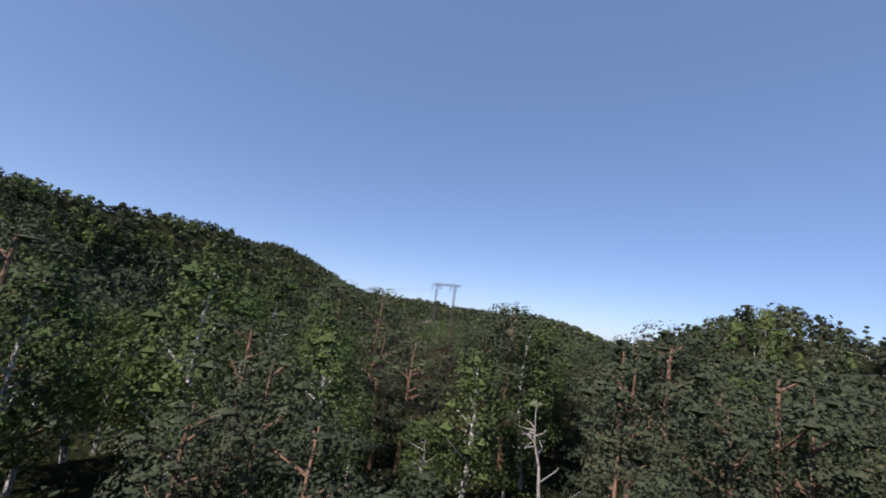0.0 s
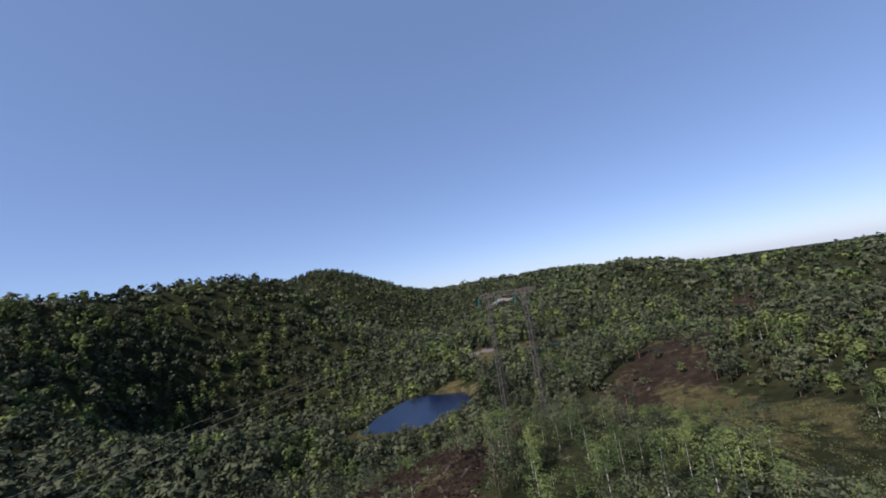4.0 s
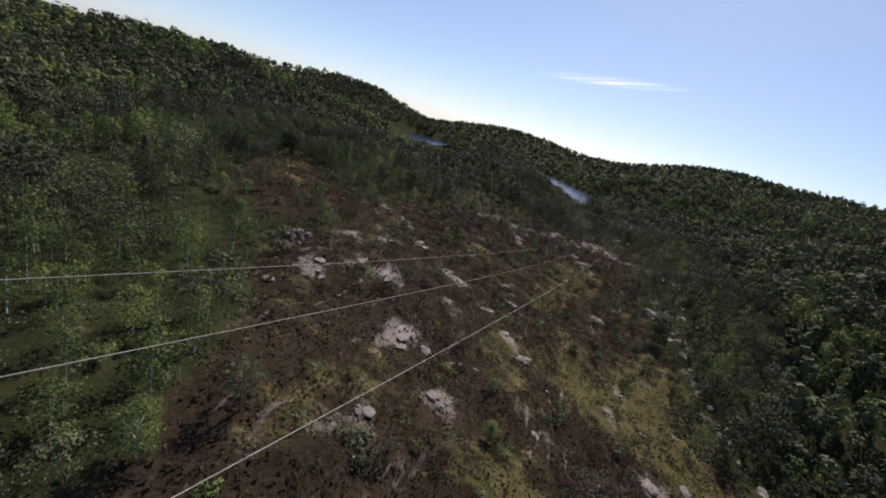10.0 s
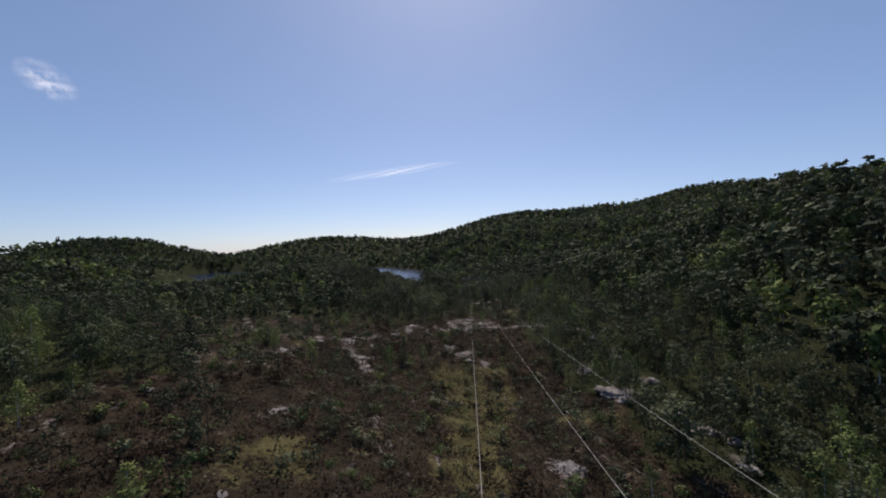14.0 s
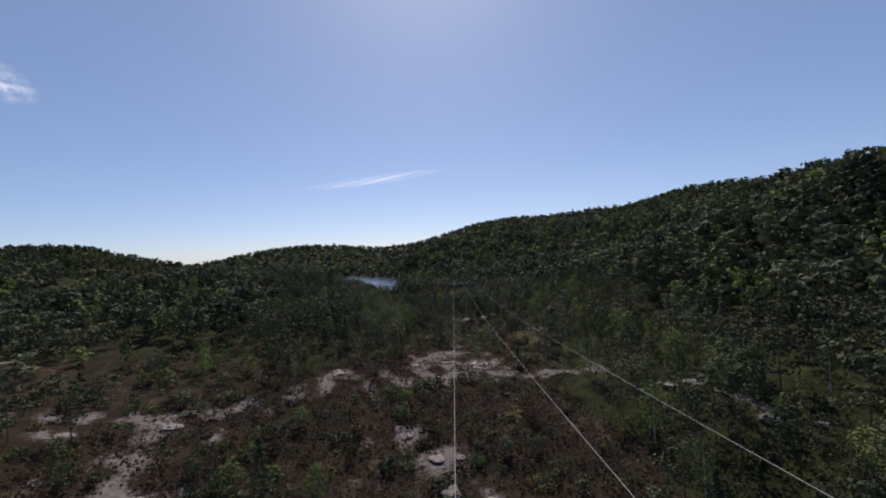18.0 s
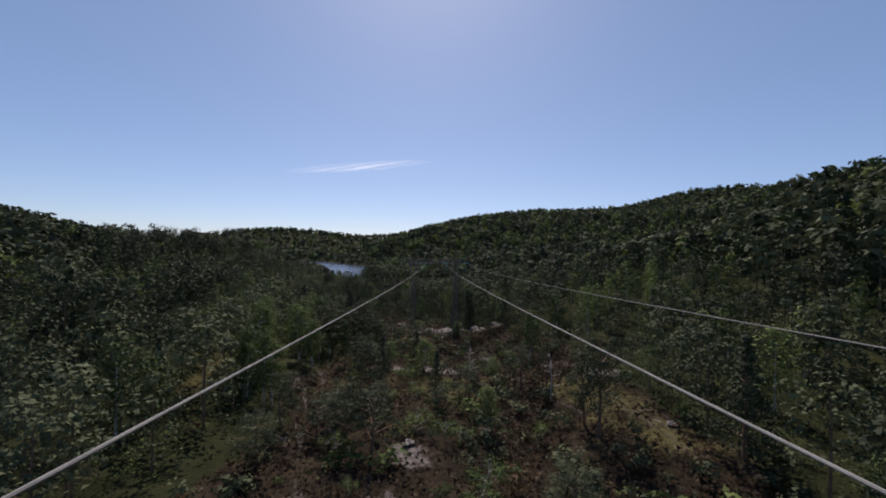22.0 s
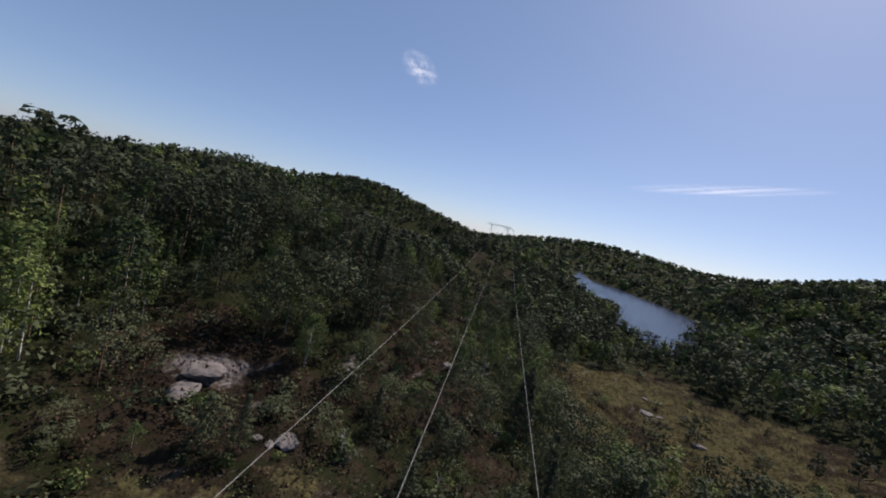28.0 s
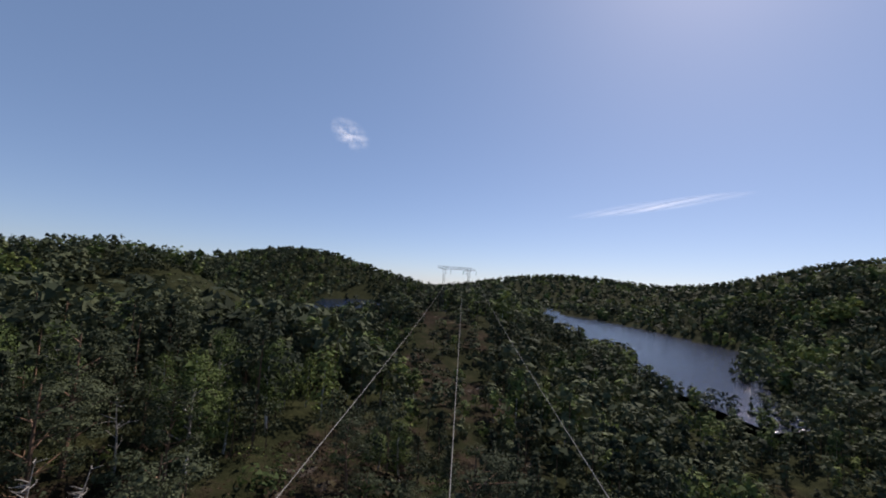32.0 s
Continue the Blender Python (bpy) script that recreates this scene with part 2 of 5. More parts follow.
hill(158, 395, 25.4, 99)
hill(277, 278, -24.7, 99)
hill(404, 528, 103.5, 176)
hill(674, 527, -59.8, 275)
hill(487, 120, -8.9, 220)
hill(-100, -45, -33.6, 50)
hill(-150, -80, 21.2, 50)
hill(-203, -151, -5.3, 45)
hill(-193, -82, -33.3, 45)
hill(-233, -74, 18.8, 45)
hill(-245, -127, 6.2, 40)
hill(-302, -144, -6.1, 45)
hill(-338, -174, -7.5, 40)
hill(-331, -130, 3.1, 45)
hill(-190, -250, -4.0, 60)
hill(-120, -150, -0.4, 60)
hill(-110, -230, 1.1, 70)
hill(-285, -215, -0.5, 50)
hill(-250, -300, -5.2, 60)
hill(-361, -264, -11.3, 35)
hill(-382, -282, 9.3, 30)
hill(-400, -300, -4.5, 35)
hill(-409, -268, -2.1, 30)
hill(-454, -285, -11.5, 40)
hill(-493, -448, 34.1, 55)
hill(-440, -370, 2.6, 50)
hill(-390, -350, -0.3, 60)
hill(-340, -330, 18.6, 70)
hill(-520, -330, -3.7, 50)
hill(-500, -390, -13.2, 45)
hill(-400, -220, -7.4, 45)
hill(-460, -220, -4.5, 60)
hill(-280, -60, -39.4, 60)
hill(-160, 0, -12.8, 60)
hill(-120, 40, -11.8, 55)
hill(-250, 40, 6.2, 80)
hill(-350, -30, 17.9, 90)
hill(-450, -100, -12.9, 90)
hill(-560, -200, 6.5, 110)
hill(-650, -300, -47.6, 110)
hill(-660, -480, -26.2, 80)
hill(-860, -780, -15.0, 110)
hill(-760, -620, -25.6, 80)
hill(-570, -385, -2.8, 40)
hill(-560, -560, 18.4, 80)
hill(-700, -800, 34.7, 110)
hill(-605, -905, -104.3, 90)
hill(-900, -560, -0.6, 110)
hill(-253, 400, 61.4, 121)
hill(-192, 463, 15.7, 121)
hill(-148, 569, 140.9, 121)
hill(-124, 709, -16.2, 154)
hill(-69, 906, 169.8, 176)
hill(32, 941, -2.8, 176)
hill(255, 985, 11.4, 187)
hill(381, 1003, 62.0, 198)
hill(-503, 217, -8.6, 130)
hill(-869, 198, 94.6, 200)
hill(-1010, 86, -74.5, 200)
hill(1196, 1706, 140.1, 418)
hill(1380, 1636, -43.0, 385)
hill(1560, 1548, -92.1, 330)
hill(1921, 1656, -48.8, 440)
hill(3501, 2354, -60.2, 990)
hill(3630, 1679, 39.3, 990)
hill(3254, 729, 4.4, 990)
hill(2744, -516, 90.3, 880)
hill(1418, -1461, -13.9, 770)
hill(-395, -1293, 80.4, 200)
hill(-540, -1072, 23.1, 180)
hill(-746, -1218, -51.3, 250)
hill(-1397, -1873, -79.7, 350)
hill(-1541, -1631, 158.6, 350)
hill(-1845, -1455, -15.3, 350)
hill(-2540, -1692, -3.1, 500)
hill(-2497, -1274, 16.3, 350)
hill(-2283, -895, 157.1, 350)
hill(-1866, -567, 104.4, 300)
hill(-1621, -279, 83.9, 250)
hill(-1435, -116, 28.5, 200)
hill(-1335, -29, 6.4, 200)
hill(-1274, 89, 125.6, 200)
hill(-1159, 165, 15.1, 200)
hill(-272, -569, 4.7, 90)
hill(-321, -655, 56.3, 110)
hill(-375, -711, 55.8, 110)
hill(-466, -877, 31.0, 150)
hill(-584, -1038, 72.2, 180)
hill(-133, -568, 54.6, 150)
hill(-204, -488, -6.1, 220)
hill(-700, 0, -48.8, 200)
hill(-800, -250, 83.4, 200)
hill(-1000, -450, 31.0, 250)
hill(-550, 120, 26.6, 140)
hill(-1500, -900, -80.9, 400)
hill(142, 710, -89.0, 220)
hill(257, -514, 2.3, 275)
hill(-72, -424, 39.3, 165)
hill(-60, -300, -8.6, 90)
hill(-150, -400, -0.7, 130)
hill(-126, -1078, 20.1, 550)
hill(-300, -800, -163.1, 250)
hill(945, -91, -42.4, 440)
hill(-400, -1700, -9.8, 500)
hill(-75, 207, 1.3, 60)
hill(-116, 319, -80.7, 80)
hill(-164, 451, 27.0, 110)
hill(-239, 658, -36.0, 150)
hill(-110, 191, 0.2, 60)
hill(-170, 294, -65.9, 80)
hill(-240, 416, -5.7, 110)
hill(-350, 606, -85.0, 150)
hill(-141, 169, -3.5, 60)
hill(-219, 260, 16.4, 80)
hill(-309, 368, 42.9, 110)
hill(-450, 536, -81.6, 150)
hill(-169, 141, -7.2, 60)
hill(-260, 219, 10.4, 80)
hill(-368, 309, 28.8, 110)
hill(-536, 450, 0.6, 150)
hill(-191, 110, -8.5, 60)
hill(-294, 170, -14.4, 80)
hill(-416, 240, -0.4, 110)
hill(-606, 350, 73.8, 150)
hill(-207, 75, -5.1, 60)
hill(-319, 116, -1.9, 80)
hill(-451, 164, 0.6, 110)
hill(-658, 239, 22.5, 150)
hill(-217, 38, 6.6, 60)
hill(-335, 59, 13.1, 80)
hill(-473, 83, 7.5, 110)
hill(-689, 122, -32.4, 150)
hill(-220, 0, 18.6, 60)
hill(-340, 0, 15.6, 80)
hill(-480, 0, 13.3, 110)
hill(-700, 0, -2.6, 150)
hill(150, 55, 3.3, 60)
hill(658, 239, -9.1, 180)
hill(131, 92, 2.2, 60)
hill(246, 172, -0.7, 90)
hill(573, 402, -10.7, 180)
hill(103, 123, 0.7, 60)
hill(193, 230, -1.0, 90)
hill(450, 536, 12.3, 180)
hill(68, 145, -1.4, 60)
hill(127, 272, 0.3, 90)
hill(296, 634, 8.9, 180)
hill(28, 158, -3.4, 60)
hill(52, 295, 2.4, 90)
hill(122, 689, -31.6, 180)
hill(-14, 159, -2.6, 60)
hill(-26, 299, -4.5, 90)
hill(-61, 697, -17.2, 180)
hill(-840, -213, 2.6, 100)
hill(-1283, -291, -0.3, 160)
hill(-811, -322, -10.1, 100)
hill(-1234, -476, -2.2, 160)
hill(-763, -425, -8.4, 100)
hill(-1153, -650, -0.3, 160)
hill(-698, -518, -1.7, 100)
hill(-1043, -807, 4.9, 160)
hill(-618, -598, -4.2, 100)
hill(-907, -943, 25.0, 160)
hill(-525, -663, -19.7, 100)
hill(-750, -1053, 1.2, 160)
hill(-422, -711, -5.2, 100)
hill(-576, -1134, 19.9, 160)
hill(-313, -740, 23.9, 100)
hill(-391, -1183, -37.6, 160)
hill(-200, -750, 23.2, 100)
hill(-200, -1200, -11.5, 160)
hill(-87, -740, 9.1, 100)
hill(-9, -1183, -1.2, 160)
hill(22, -711, 0.5, 100)
hill(176, -1134, -2.6, 160)
hill(125, -663, -1.1, 100)
hill(-60, -150, 2.1, 30)
hill(-45, -115, -1.4, 25)
hill(-75, -185, -1.7, 30)
hill(-40, -75, -1.9, 22)
hill(-80, -80, 0.4, 30)
hill(-20, -40, 0.2, 25)
hill(-100, -30, 2.8, 35)
hill(-80, 10, -5.6, 30)
hill(-30, 20, 0.6, 25)
hill(-60, -210, -1.2, 40)
hill(-110, -190, 5.5, 40)
hill(115, -80, 27, 38)
hill(-44, -28, -5.5, 19)
hill(-505, -1270, 20, 95)
hill(-250, 150, 17, 80)
hill(-250, 450, 9, 45)
hill(-50, 900, 22, 130)

_rs = np.random.RandomState(5)


def waves(n, lo, hi):
    a = _rs.uniform(0, 2 * np.pi, n)
    k = 2 * np.pi / np.exp(_rs.uniform(np.log(lo), np.log(hi), n))
    return np.stack([k * np.cos(a), k * np.sin(a), _rs.uniform(0, 6.28, n), 1 / k], 1)


W_SMALL, W_MID, W_BIG = waves(14, 5, 16), waves(12, 20, 60), waves(12, 70, 260)


def ripple(w, x, y):
    s = 0
    for kx, ky, ph, wt in w:
        s = s + np.sin(kx * x + ky * y + ph + 1.3 * np.sin(0.6 * ky * x - 0.6 * kx * y + 2 * ph))
    return s / math.sqrt(len(w))


def inside(x, y, poly, soft):
    """1 inside the outline, 0 outside, with a soft edge that many metres wide."""
    p = np.array(poly, float)
    q = np.roll(p, -1, 0)
    d = np.full(np.shape(x), 1e9)
    c = np.zeros(np.shape(x), bool)
    for (ax, ay), (bx, by) in zip(p, q):
        t = np.clip(((x - ax) * (bx - ax) + (y - ay) * (by - ay)) / ((bx - ax) ** 2 + (by - ay) ** 2), 0, 1)
        d = np.minimum(d, np.hypot(x - ax - t * (bx - ax), y - ay - t * (by - ay)))
        c ^= ((ay > y) != (by > y)) & (x < (bx - ax) * (y - ay) / (by - ay + 1e-12) + ax)
    return np.clip(0.5 + np.where(c, d, -d) / soft, 0, 1)


def along(x, y, line):
    """Distance to an open line."""
    d = np.full(np.shape(x), 1e9)
    for (ax, ay), (bx, by) in zip(line[:-1], line[1:]):
        t = np.clip(((x - ax) * (bx - ax) + (y - ay) * (by - ay)) / ((bx - ax) ** 2 + (by - ay) ** 2), 0, 1)
        d = np.minimum(d, np.hypot(x - ax - t * (bx - ax), y - ay - t * (by - ay)))
    return d


LAKE = [(-545, -366), (-556, -392), (-573, -425), (-612, -462), (-665, -555), (-742, -690), (-850, -830), (-960, -960), (-1010, -1000), (-985, -940), (-880, -806), (-848, -693), (-775, -545), (-722, -452), (-675, -432), (-590, -388), (-560, -364)]
FAR_LAKE = [(-466, -756), (-500, -840), (-540, -990), (-610, -1050), (-715, -1010), (-690, -925), (-625, -850), (-550, -775), (-505, -745)]
POND = [(-34, 167), (-24, 192), (2, 226), (21, 224), (40, 215), (40, 192), (26, 170), (3, 155), (-13, 152), (-25, 160)]
TARN = [(88, 242), (107, 236), (141, 246), (175, 273), (142, 274), (101, 260)]
BOG = [(-60, 136), (-48, 179), (-34, 211), (2, 234), (45, 233), (53, 194), (37, 152), (6, 137), (-38, 130)]
SHORE = [(69, 287), (79, 304), (112, 281), (183, 286), (225, 292), (150, 230), (88, 226), (62, 220)]
MEADOW = [(-421, -266), (-425, -281), (-434, -297), (-443, -318), (-462, -321), (-492, -325), (-505, -336), (-508, -318), (-500, -305), (-508, -288), (-512, -270), (-492, -250), (-462, -252), (-439, -256)]
GLADE = [(-332, -226), (-341, -243), (-350, -250), (-364, -252), (-378, -254), (-383, -250), (-372, -241), (-364, -230), (-350, -222), (-338, -216)]
MOUND = [(-68, -154), (-72, -132), (-67, -110), (-47, -103), (-40, -116), (-47, -134), (-57, -154)]
MIRE = [(16, -52), (26, -26), (44, 2), (62, 30), (78, 34), (80, 10), (66, -20), (44, -46), (28, -60)]
TRAIL = [(-203, -229), (-183, -200), (-179, -181), (-192, -173), (-199, -163), (-211, -158), (-223, -153), (-232, -141), (-243, -134), (-247, -122), (-255, -108), (-262, -101)]
SPUR = [(-199, -163), (-190, -150), (-182, -140), (-177, -131)]
BRANCH = [(-243, -134), (-236, -146), (-233, -155), (-226, -152)]
TRACK = [(-250, -112), (-258, -102), (-269, -106)]
SLABS = []


def slab(x, y, r):
    """A patch of bare rock about r metres across its half."""
    SLABS.append((x, y, r))


slab(-38, -54, 2.6)
slab(-56, -58, 4.2)
slab(-49, -26, 2.0)
slab(-35, -22, 2.2)
slab(-83, -53, 2.6)
slab(-85, -44, 2.2)
slab(-198, -158, 3.2)
slab(-153, -64, 3.4)
slab(-192, -61, 4.2)
slab(-173, -40, 2.6)
slab(-87, -8, 3.0)
slab(-47, -37, 2.2)
slab(-53, -74, 2.6)
slab(-64, -74, 2.8)
slab(-51, -41, 3.6)
slab(-82, -68, 4.6)
slab(-79, -40, 2.4)
slab(-60, -33, 2.2)
slab(-84, -27, 2.0)
slab(-79, -83, 2.6)
slab(-83, -97, 2.4)
slab(-111, -76, 2.6)
slab(-186, -141, 4.0)
slab(-114, -29, 2.2)
slab(-144, -134, 2.0)
slab(-161, -150, 3.0)
slab(-177, -131, 2.6)
slab(-187, -164, 2.6)
slab(-202, -150, 3.0)
slab(-233, -153, 2.6)
slab(-220, -126, 3.6)
slab(-216, -117, 3.4)
slab(-209, -107, 3.2)
slab(-236, -74, 2.6)
slab(-211, -72, 3.4)
slab(-156, -128, 2.4)
slab(-278, -146, 2.6)
slab(-307, -164, 2.4)
slab(-312, -159, 3.4)
slab(-321, -154, 2.2)
slab(-316, -132, 3.6)
slab(-323, -137, 2.0)
slab(-343, -174, 2.8)
slab(-347, -166, 2.0)
slab(-351, -163, 2.0)
slab(-347, -188, 2.2)
slab(-339, -178, 2.2)
slab(-361, -266, 3.2)
slab(-388, -298, 2.8)
slab(-399, -311, 2.4)
slab(-416, -316, 2.2)
slab(-411, -276, 2.4)
slab(-466, -296, 1.8)
slab(-474, -304, 1.2)
slab(-368, -258, 1.6)
slab(-378, -273, 1.6)
slab(-391, -308, 2.6)
slab(-384, -318, 1.6)
slab(-393, -325, 1.8)
slab(-76, -101, 2.4)
slab(-81, -94, 2.0)
slab(-48, -64, 2.2)
slab(-39, -57, 2.2)
slab(-52, -61, 2.4)
slab(-90, -165, 2.4)
slab(-104, -88, 2.0)
slab(-128, -110, 2.2)
slab(-120, -52, 2.0)
slab(-100, -60, 2.2)
slab(-70, -52, 2.2)
slab(-95, -22, 2.0)
slab(-140, -98, 2.0)
slab(-64, -18, 1.8)
CLEARING = [(-251, -148), (-262, -149), (-273, -144), (-266, -128), (-256, -119), (-247, -121), (-240, -131), (-244, -141)]
GULLY = [(-262, -93), (-236, -74), (-226, -68), (-214, -62), (-196, -53), (-173, -44), (-148, -25), (-135, -11), (-125, 1), (-112, 16), (-96, 34)]
LINE = [(368, 252), (0, 0), (-338, -174), (-490, -449)]


def ground(x, y):
    x, y = np.asarray(x, float), np.asarray(y, float)
    z = np.full(x.shape, 12.0)
    for hx, hy, hh, hs in HILLS:
        z = z + hh * np.exp(-((x - hx) ** 2 + (y - hy) ** 2) / (2 * hs * hs))
    far = np.clip((along(x, y, LINE) - 60) / 240, 0, 1)
    flat = np.ones(x.shape)
    for poly, lv, rim in ((LAKE, LAKE_Z, 60), (FAR_LAKE, LAKE_Z, 220), (POND, POND_Z, 26), (TARN, TARN_Z, 26)):
        bank = inside(x, y, poly, rim)
        m = inside(x, y, poly, 7)
        z = np.where(bank > 0, z * (1 - bank) + (lv + 0.5) * bank, z)
        z = np.where(m > 0, np.minimum(z, (lv + 0.6) * (1 - m) + (lv - 1.6) * m), z)
        flat = flat * (1 - bank)
    for poly in (BOG, SHORE, MEADOW, GLADE, CLEARING):
        flat = flat * (1 - 0.8 * inside(x, y, poly, 20))
    z = z + flat * (0.38 * ripple(W_SMALL, x, y) * (1 - far) + (0.8 + 0.5 * far) * ripple(W_MID, x, y) + 1.6 * far * ripple(W_BIG, x, y))
    return z


def ticks(lo, hi, step, reach):
    a = list(np.arange(lo, hi + step, step))
    for sgn, start in ((1, a[-1]), (-1, a[0])):
        s, v, out = step, start, []
        while abs(v) < reach:
            s *= 1.07
            v += sgn * s
            out.append(v)
        a = a + out if sgn > 0 else out[::-1] + a
    return np.array(a)


def mesh_from(name, verts, faces, material, smooth=False, normals=None, tones=None):
    """A mesh from arrays of points and of faces with one number of corners."""
    me = bpy.data.meshes.new(name)
    verts, faces = np.asarray(verts, np.float32), np.asarray(faces, np.int32)
    k = faces.shape[1]
    me.vertices.add(len(verts))
    me.vertices.foreach_set("co", verts.ravel())
    me.loops.add(faces.size)
    me.loops.foreach_set("vertex_index", faces.ravel())
    me.polygons.add(len(faces))
    me.polygons.foreach_set("loop_start", np.arange(len(faces), dtype=np.int32) * k)
    me.polygons.foreach_set("use_smooth", np.full(len(faces), smooth))
    me.materials.append(material)
    me.update(calc_edges=True)
    if normals is not None:
        at = me.attributes.new("custom_normal", 'FLOAT_VECTOR', 'POINT')
        at.data.foreach_set("vector", np.asarray(normals, np.float32).ravel())
        me.update()
    if tones is not None:
        at = me.attributes.new("tone", 'FLOAT', 'POINT')
        at.data.foreach_set("value", np.asarray(tones, np.float32))
    return me


gx, gy = ticks(-530, 110, 4.0, 4600), ticks(-470, 230, 4.0, 4600)
GX, GY = np.meshgrid(gx, gy)
GZ = ground(GX, GY)
nx, ny = len(gx), len(gy)
idx = np.arange(nx * ny).reshape(ny, nx)
quads = np.stack([idx[:-1, :-1], idx[:-1, 1:], idx[1:, 1:], idx[1:, :-1]], -1).reshape(-1, 4)
land_me = mesh_from("ground", np.stack([GX, GY, GZ], -1).reshape(-1, 3), quads, M_GROUND, True)


def strip(x, y):
    """Places along the first span: metres from the first pylon, and metres to the right of the line."""
    return -0.889 * x - 0.458 * y, -0.458 * x + 0.889 * y


# greener hollows along the line
MOSSES = ([(-105, -92), (-112, -102), (-124, -99), (-122, -88)],
          [(-115, -62), (-118, -72), (-140, -82), (-175, -102), (-196, -124), (-204, -118), (-198, -88), (-180, -84), (-150, -74), (-128, -62)],
          [(-80, -30), (-100, -45), (-112, -38), (-150, -42), (-150, -28), (-125, -14), (-108, 6), (-95, 6), (-92, -12)],
          [(-270, -176), (-282, -186), (-300, -196), (-306, -186), (-286, -172)], [(-292, -152), (-300, -160), (-308, -152), (-300, -144)])


def borders(v):
    """How far the open ground reaches to the left and to the right of the line."""
    return (np.interp(v, [-30, 0, 19, 31, 62, 100, 164, 235, 268, 300, 400], [-12, -8, -8, -18, -48, -55, -66, -112, -60, -17, -14]),
            np.interp(v, [-30, 0, 30, 60, 100, 150, 210, 262, 300, 340, 400], [14, 22, 38, 52, 56, 41, 29, 22, 28, 32, 20]))


def openness(x, y):
    """1 on the cleared strip and the open heath beside it, 0 in the woods."""
    n = ripple(W_MID, x + 90, y + 40)
    dl = along(x, y, LINE)
    v, u = strip(x, y)
    left, right = borders(v)
    o = np.clip((np.where(v < -15, 24, 15) + 4 * n - dl) / 5, 0, 1) * np.where(x < -350, 0.5 + 0.2 * n, 1.0) * np.where((v < -15), 0.95, 1.0)
    o = np.maximum(o, np.clip((right + 3 * n - u) / 4, 0, 1) * np.clip((u - left + 4 * n) / 5, 0, 1) * np.clip((v + 25) / 10, 0, 1) * np.clip((392 - v) / 20, 0, 1))
    heath = 1.2 * np.exp(-((x + 62) ** 2 / (2 * 20 ** 2) + (y + 100) ** 2 / (2 * 22 ** 2))) + 1.0 * np.exp(-((x + 180) ** 2 + (y + 182) ** 2) / (2 * 42 ** 2))
    return np.clip(np.maximum(o, heath + 0.15 * n * (heath > 0.2)), 0, 1)


def covers(x, y):
    """How much heather, moss and bare stone lies at a place."""
    dl = along(x, y, LINE)
    n1, n2 = ripple(W_MID, x, y), ripple(W_SMALL, x + 300, y - 170)
    heath = np.maximum(np.maximum(openness(x, y), 0.9 * inside(x, y, MEADOW, 8)), 1.0 * np.exp(-((x + 392) ** 2 + (y + 318) ** 2) / (2 * 11 ** 2)))
    heath = np.maximum(heath, 1.1 * np.exp(-((x + 362) ** 2 + (y + 265) ** 2) / (2 * 10 ** 2)))
    heath = np.maximum(heath, inside(x, y, GLADE, 8))
    heath = np.maximum(heath, inside(x, y, MOUND, 8))
    v, u = strip(x, y)
    moss = np.clip(0.13 + 0.42 * n1, 0, 1) * heath * np.where(u < -12, 0.5, 1.0)
    for poly in MOSSES:
        moss = np.maximum(moss, (0.8 + 0.2 * n2) * inside(x, y, poly, 12))
    moss = np.maximum(moss, inside(x, y, MOUND, 9) * np.clip(0.24 + 0.25 * n1 + 0.25 * n2, 0, 1))
    moss = np.maximum(moss, inside(x, y, MEADOW, 9) * np.clip(0.7 + 0.25 * n1 + 0.25 * n2, 0, 1))
    for poly in (BOG, SHORE, GLADE, MIRE):
        moss = np.maximum(moss, inside(x, y, poly, 9) * np.clip(0.60 + 0.3 * n1 + 0.25 * n2, 0.1, 1))
    bare = np.clip(0.06 + 0.30 * n2 * (0.6 + 0.4 * n1), 0, 0.55) * heath * (1 - 0.5 * moss)
    bare = np.maximum(bare, 0.8 * np.clip(1.15 + 0.35 * n2 - along(x, y, TRAIL) / 2.3, 0, 1))
    for line in (SPUR, BRANCH, TRACK):
        bare = np.maximum(bare, 0.75 * np.clip(1.2 + 0.3 * n2 - along(x, y, line) / 2.1, 0, 1))
    bare = np.maximum(bare, 0.5 * inside(x, y, CLEARING, 5) * (1 + 1.0 * n2))
    for sx, sy, sr in SLABS:
        bare = np.maximum(bare, 0.85 * np.clip(1.5 - np.hypot(x - sx, y - sy) / sr + 0.25 * n2, 0, 1))
    bare = np.maximum(bare, 0.62 * np.clip(1.0 + 1.1 * n2 - along(x, y, GULLY) / 1.6, 0, 1))
    for sx, sy, sr in ((74, 292, 9), (90, 288, 7), (70, 262, 6), (-40, 196, 3)):
        bare = np.maximum(bare, np.clip(1.5 - np.hypot(x - sx, y - sy) / sr, 0, 1))
    return heath, moss, bare


hv, mv, bv = covers(GX, GY)
ca = land_me.color_attributes.new("cover", 'FLOAT_COLOR', 'POINT')
ca.data.foreach_set("color", np.stack([hv, mv, bv, np.ones_like(hv)], -1).astype(np.float32).ravel())
tagged(new("ground", land_me), "uneven mountain ground of heather, moss, bog and bare rock", "ground", kind="structure")


def water(name, poly, z, label):
    bm = bmesh.new()
    c = np.mean(poly, 0)
    p = [(c[0] + (x - c[0]) * 1.08, c[1] + (y - c[1]) * 1.08) for x, y in poly]
    f = bm.faces.new([bm.verts.new((x, y, z)) for x, y in p])
    bmesh.ops.triangulate(bm, faces=[f])
    me = bpy.data.meshes.new(name)
    bm.to_mesh(me)
    bm.free()
    me.materials.append(M_WATER)
    return tagged(new(name, me), label, "lake", kind="structure")


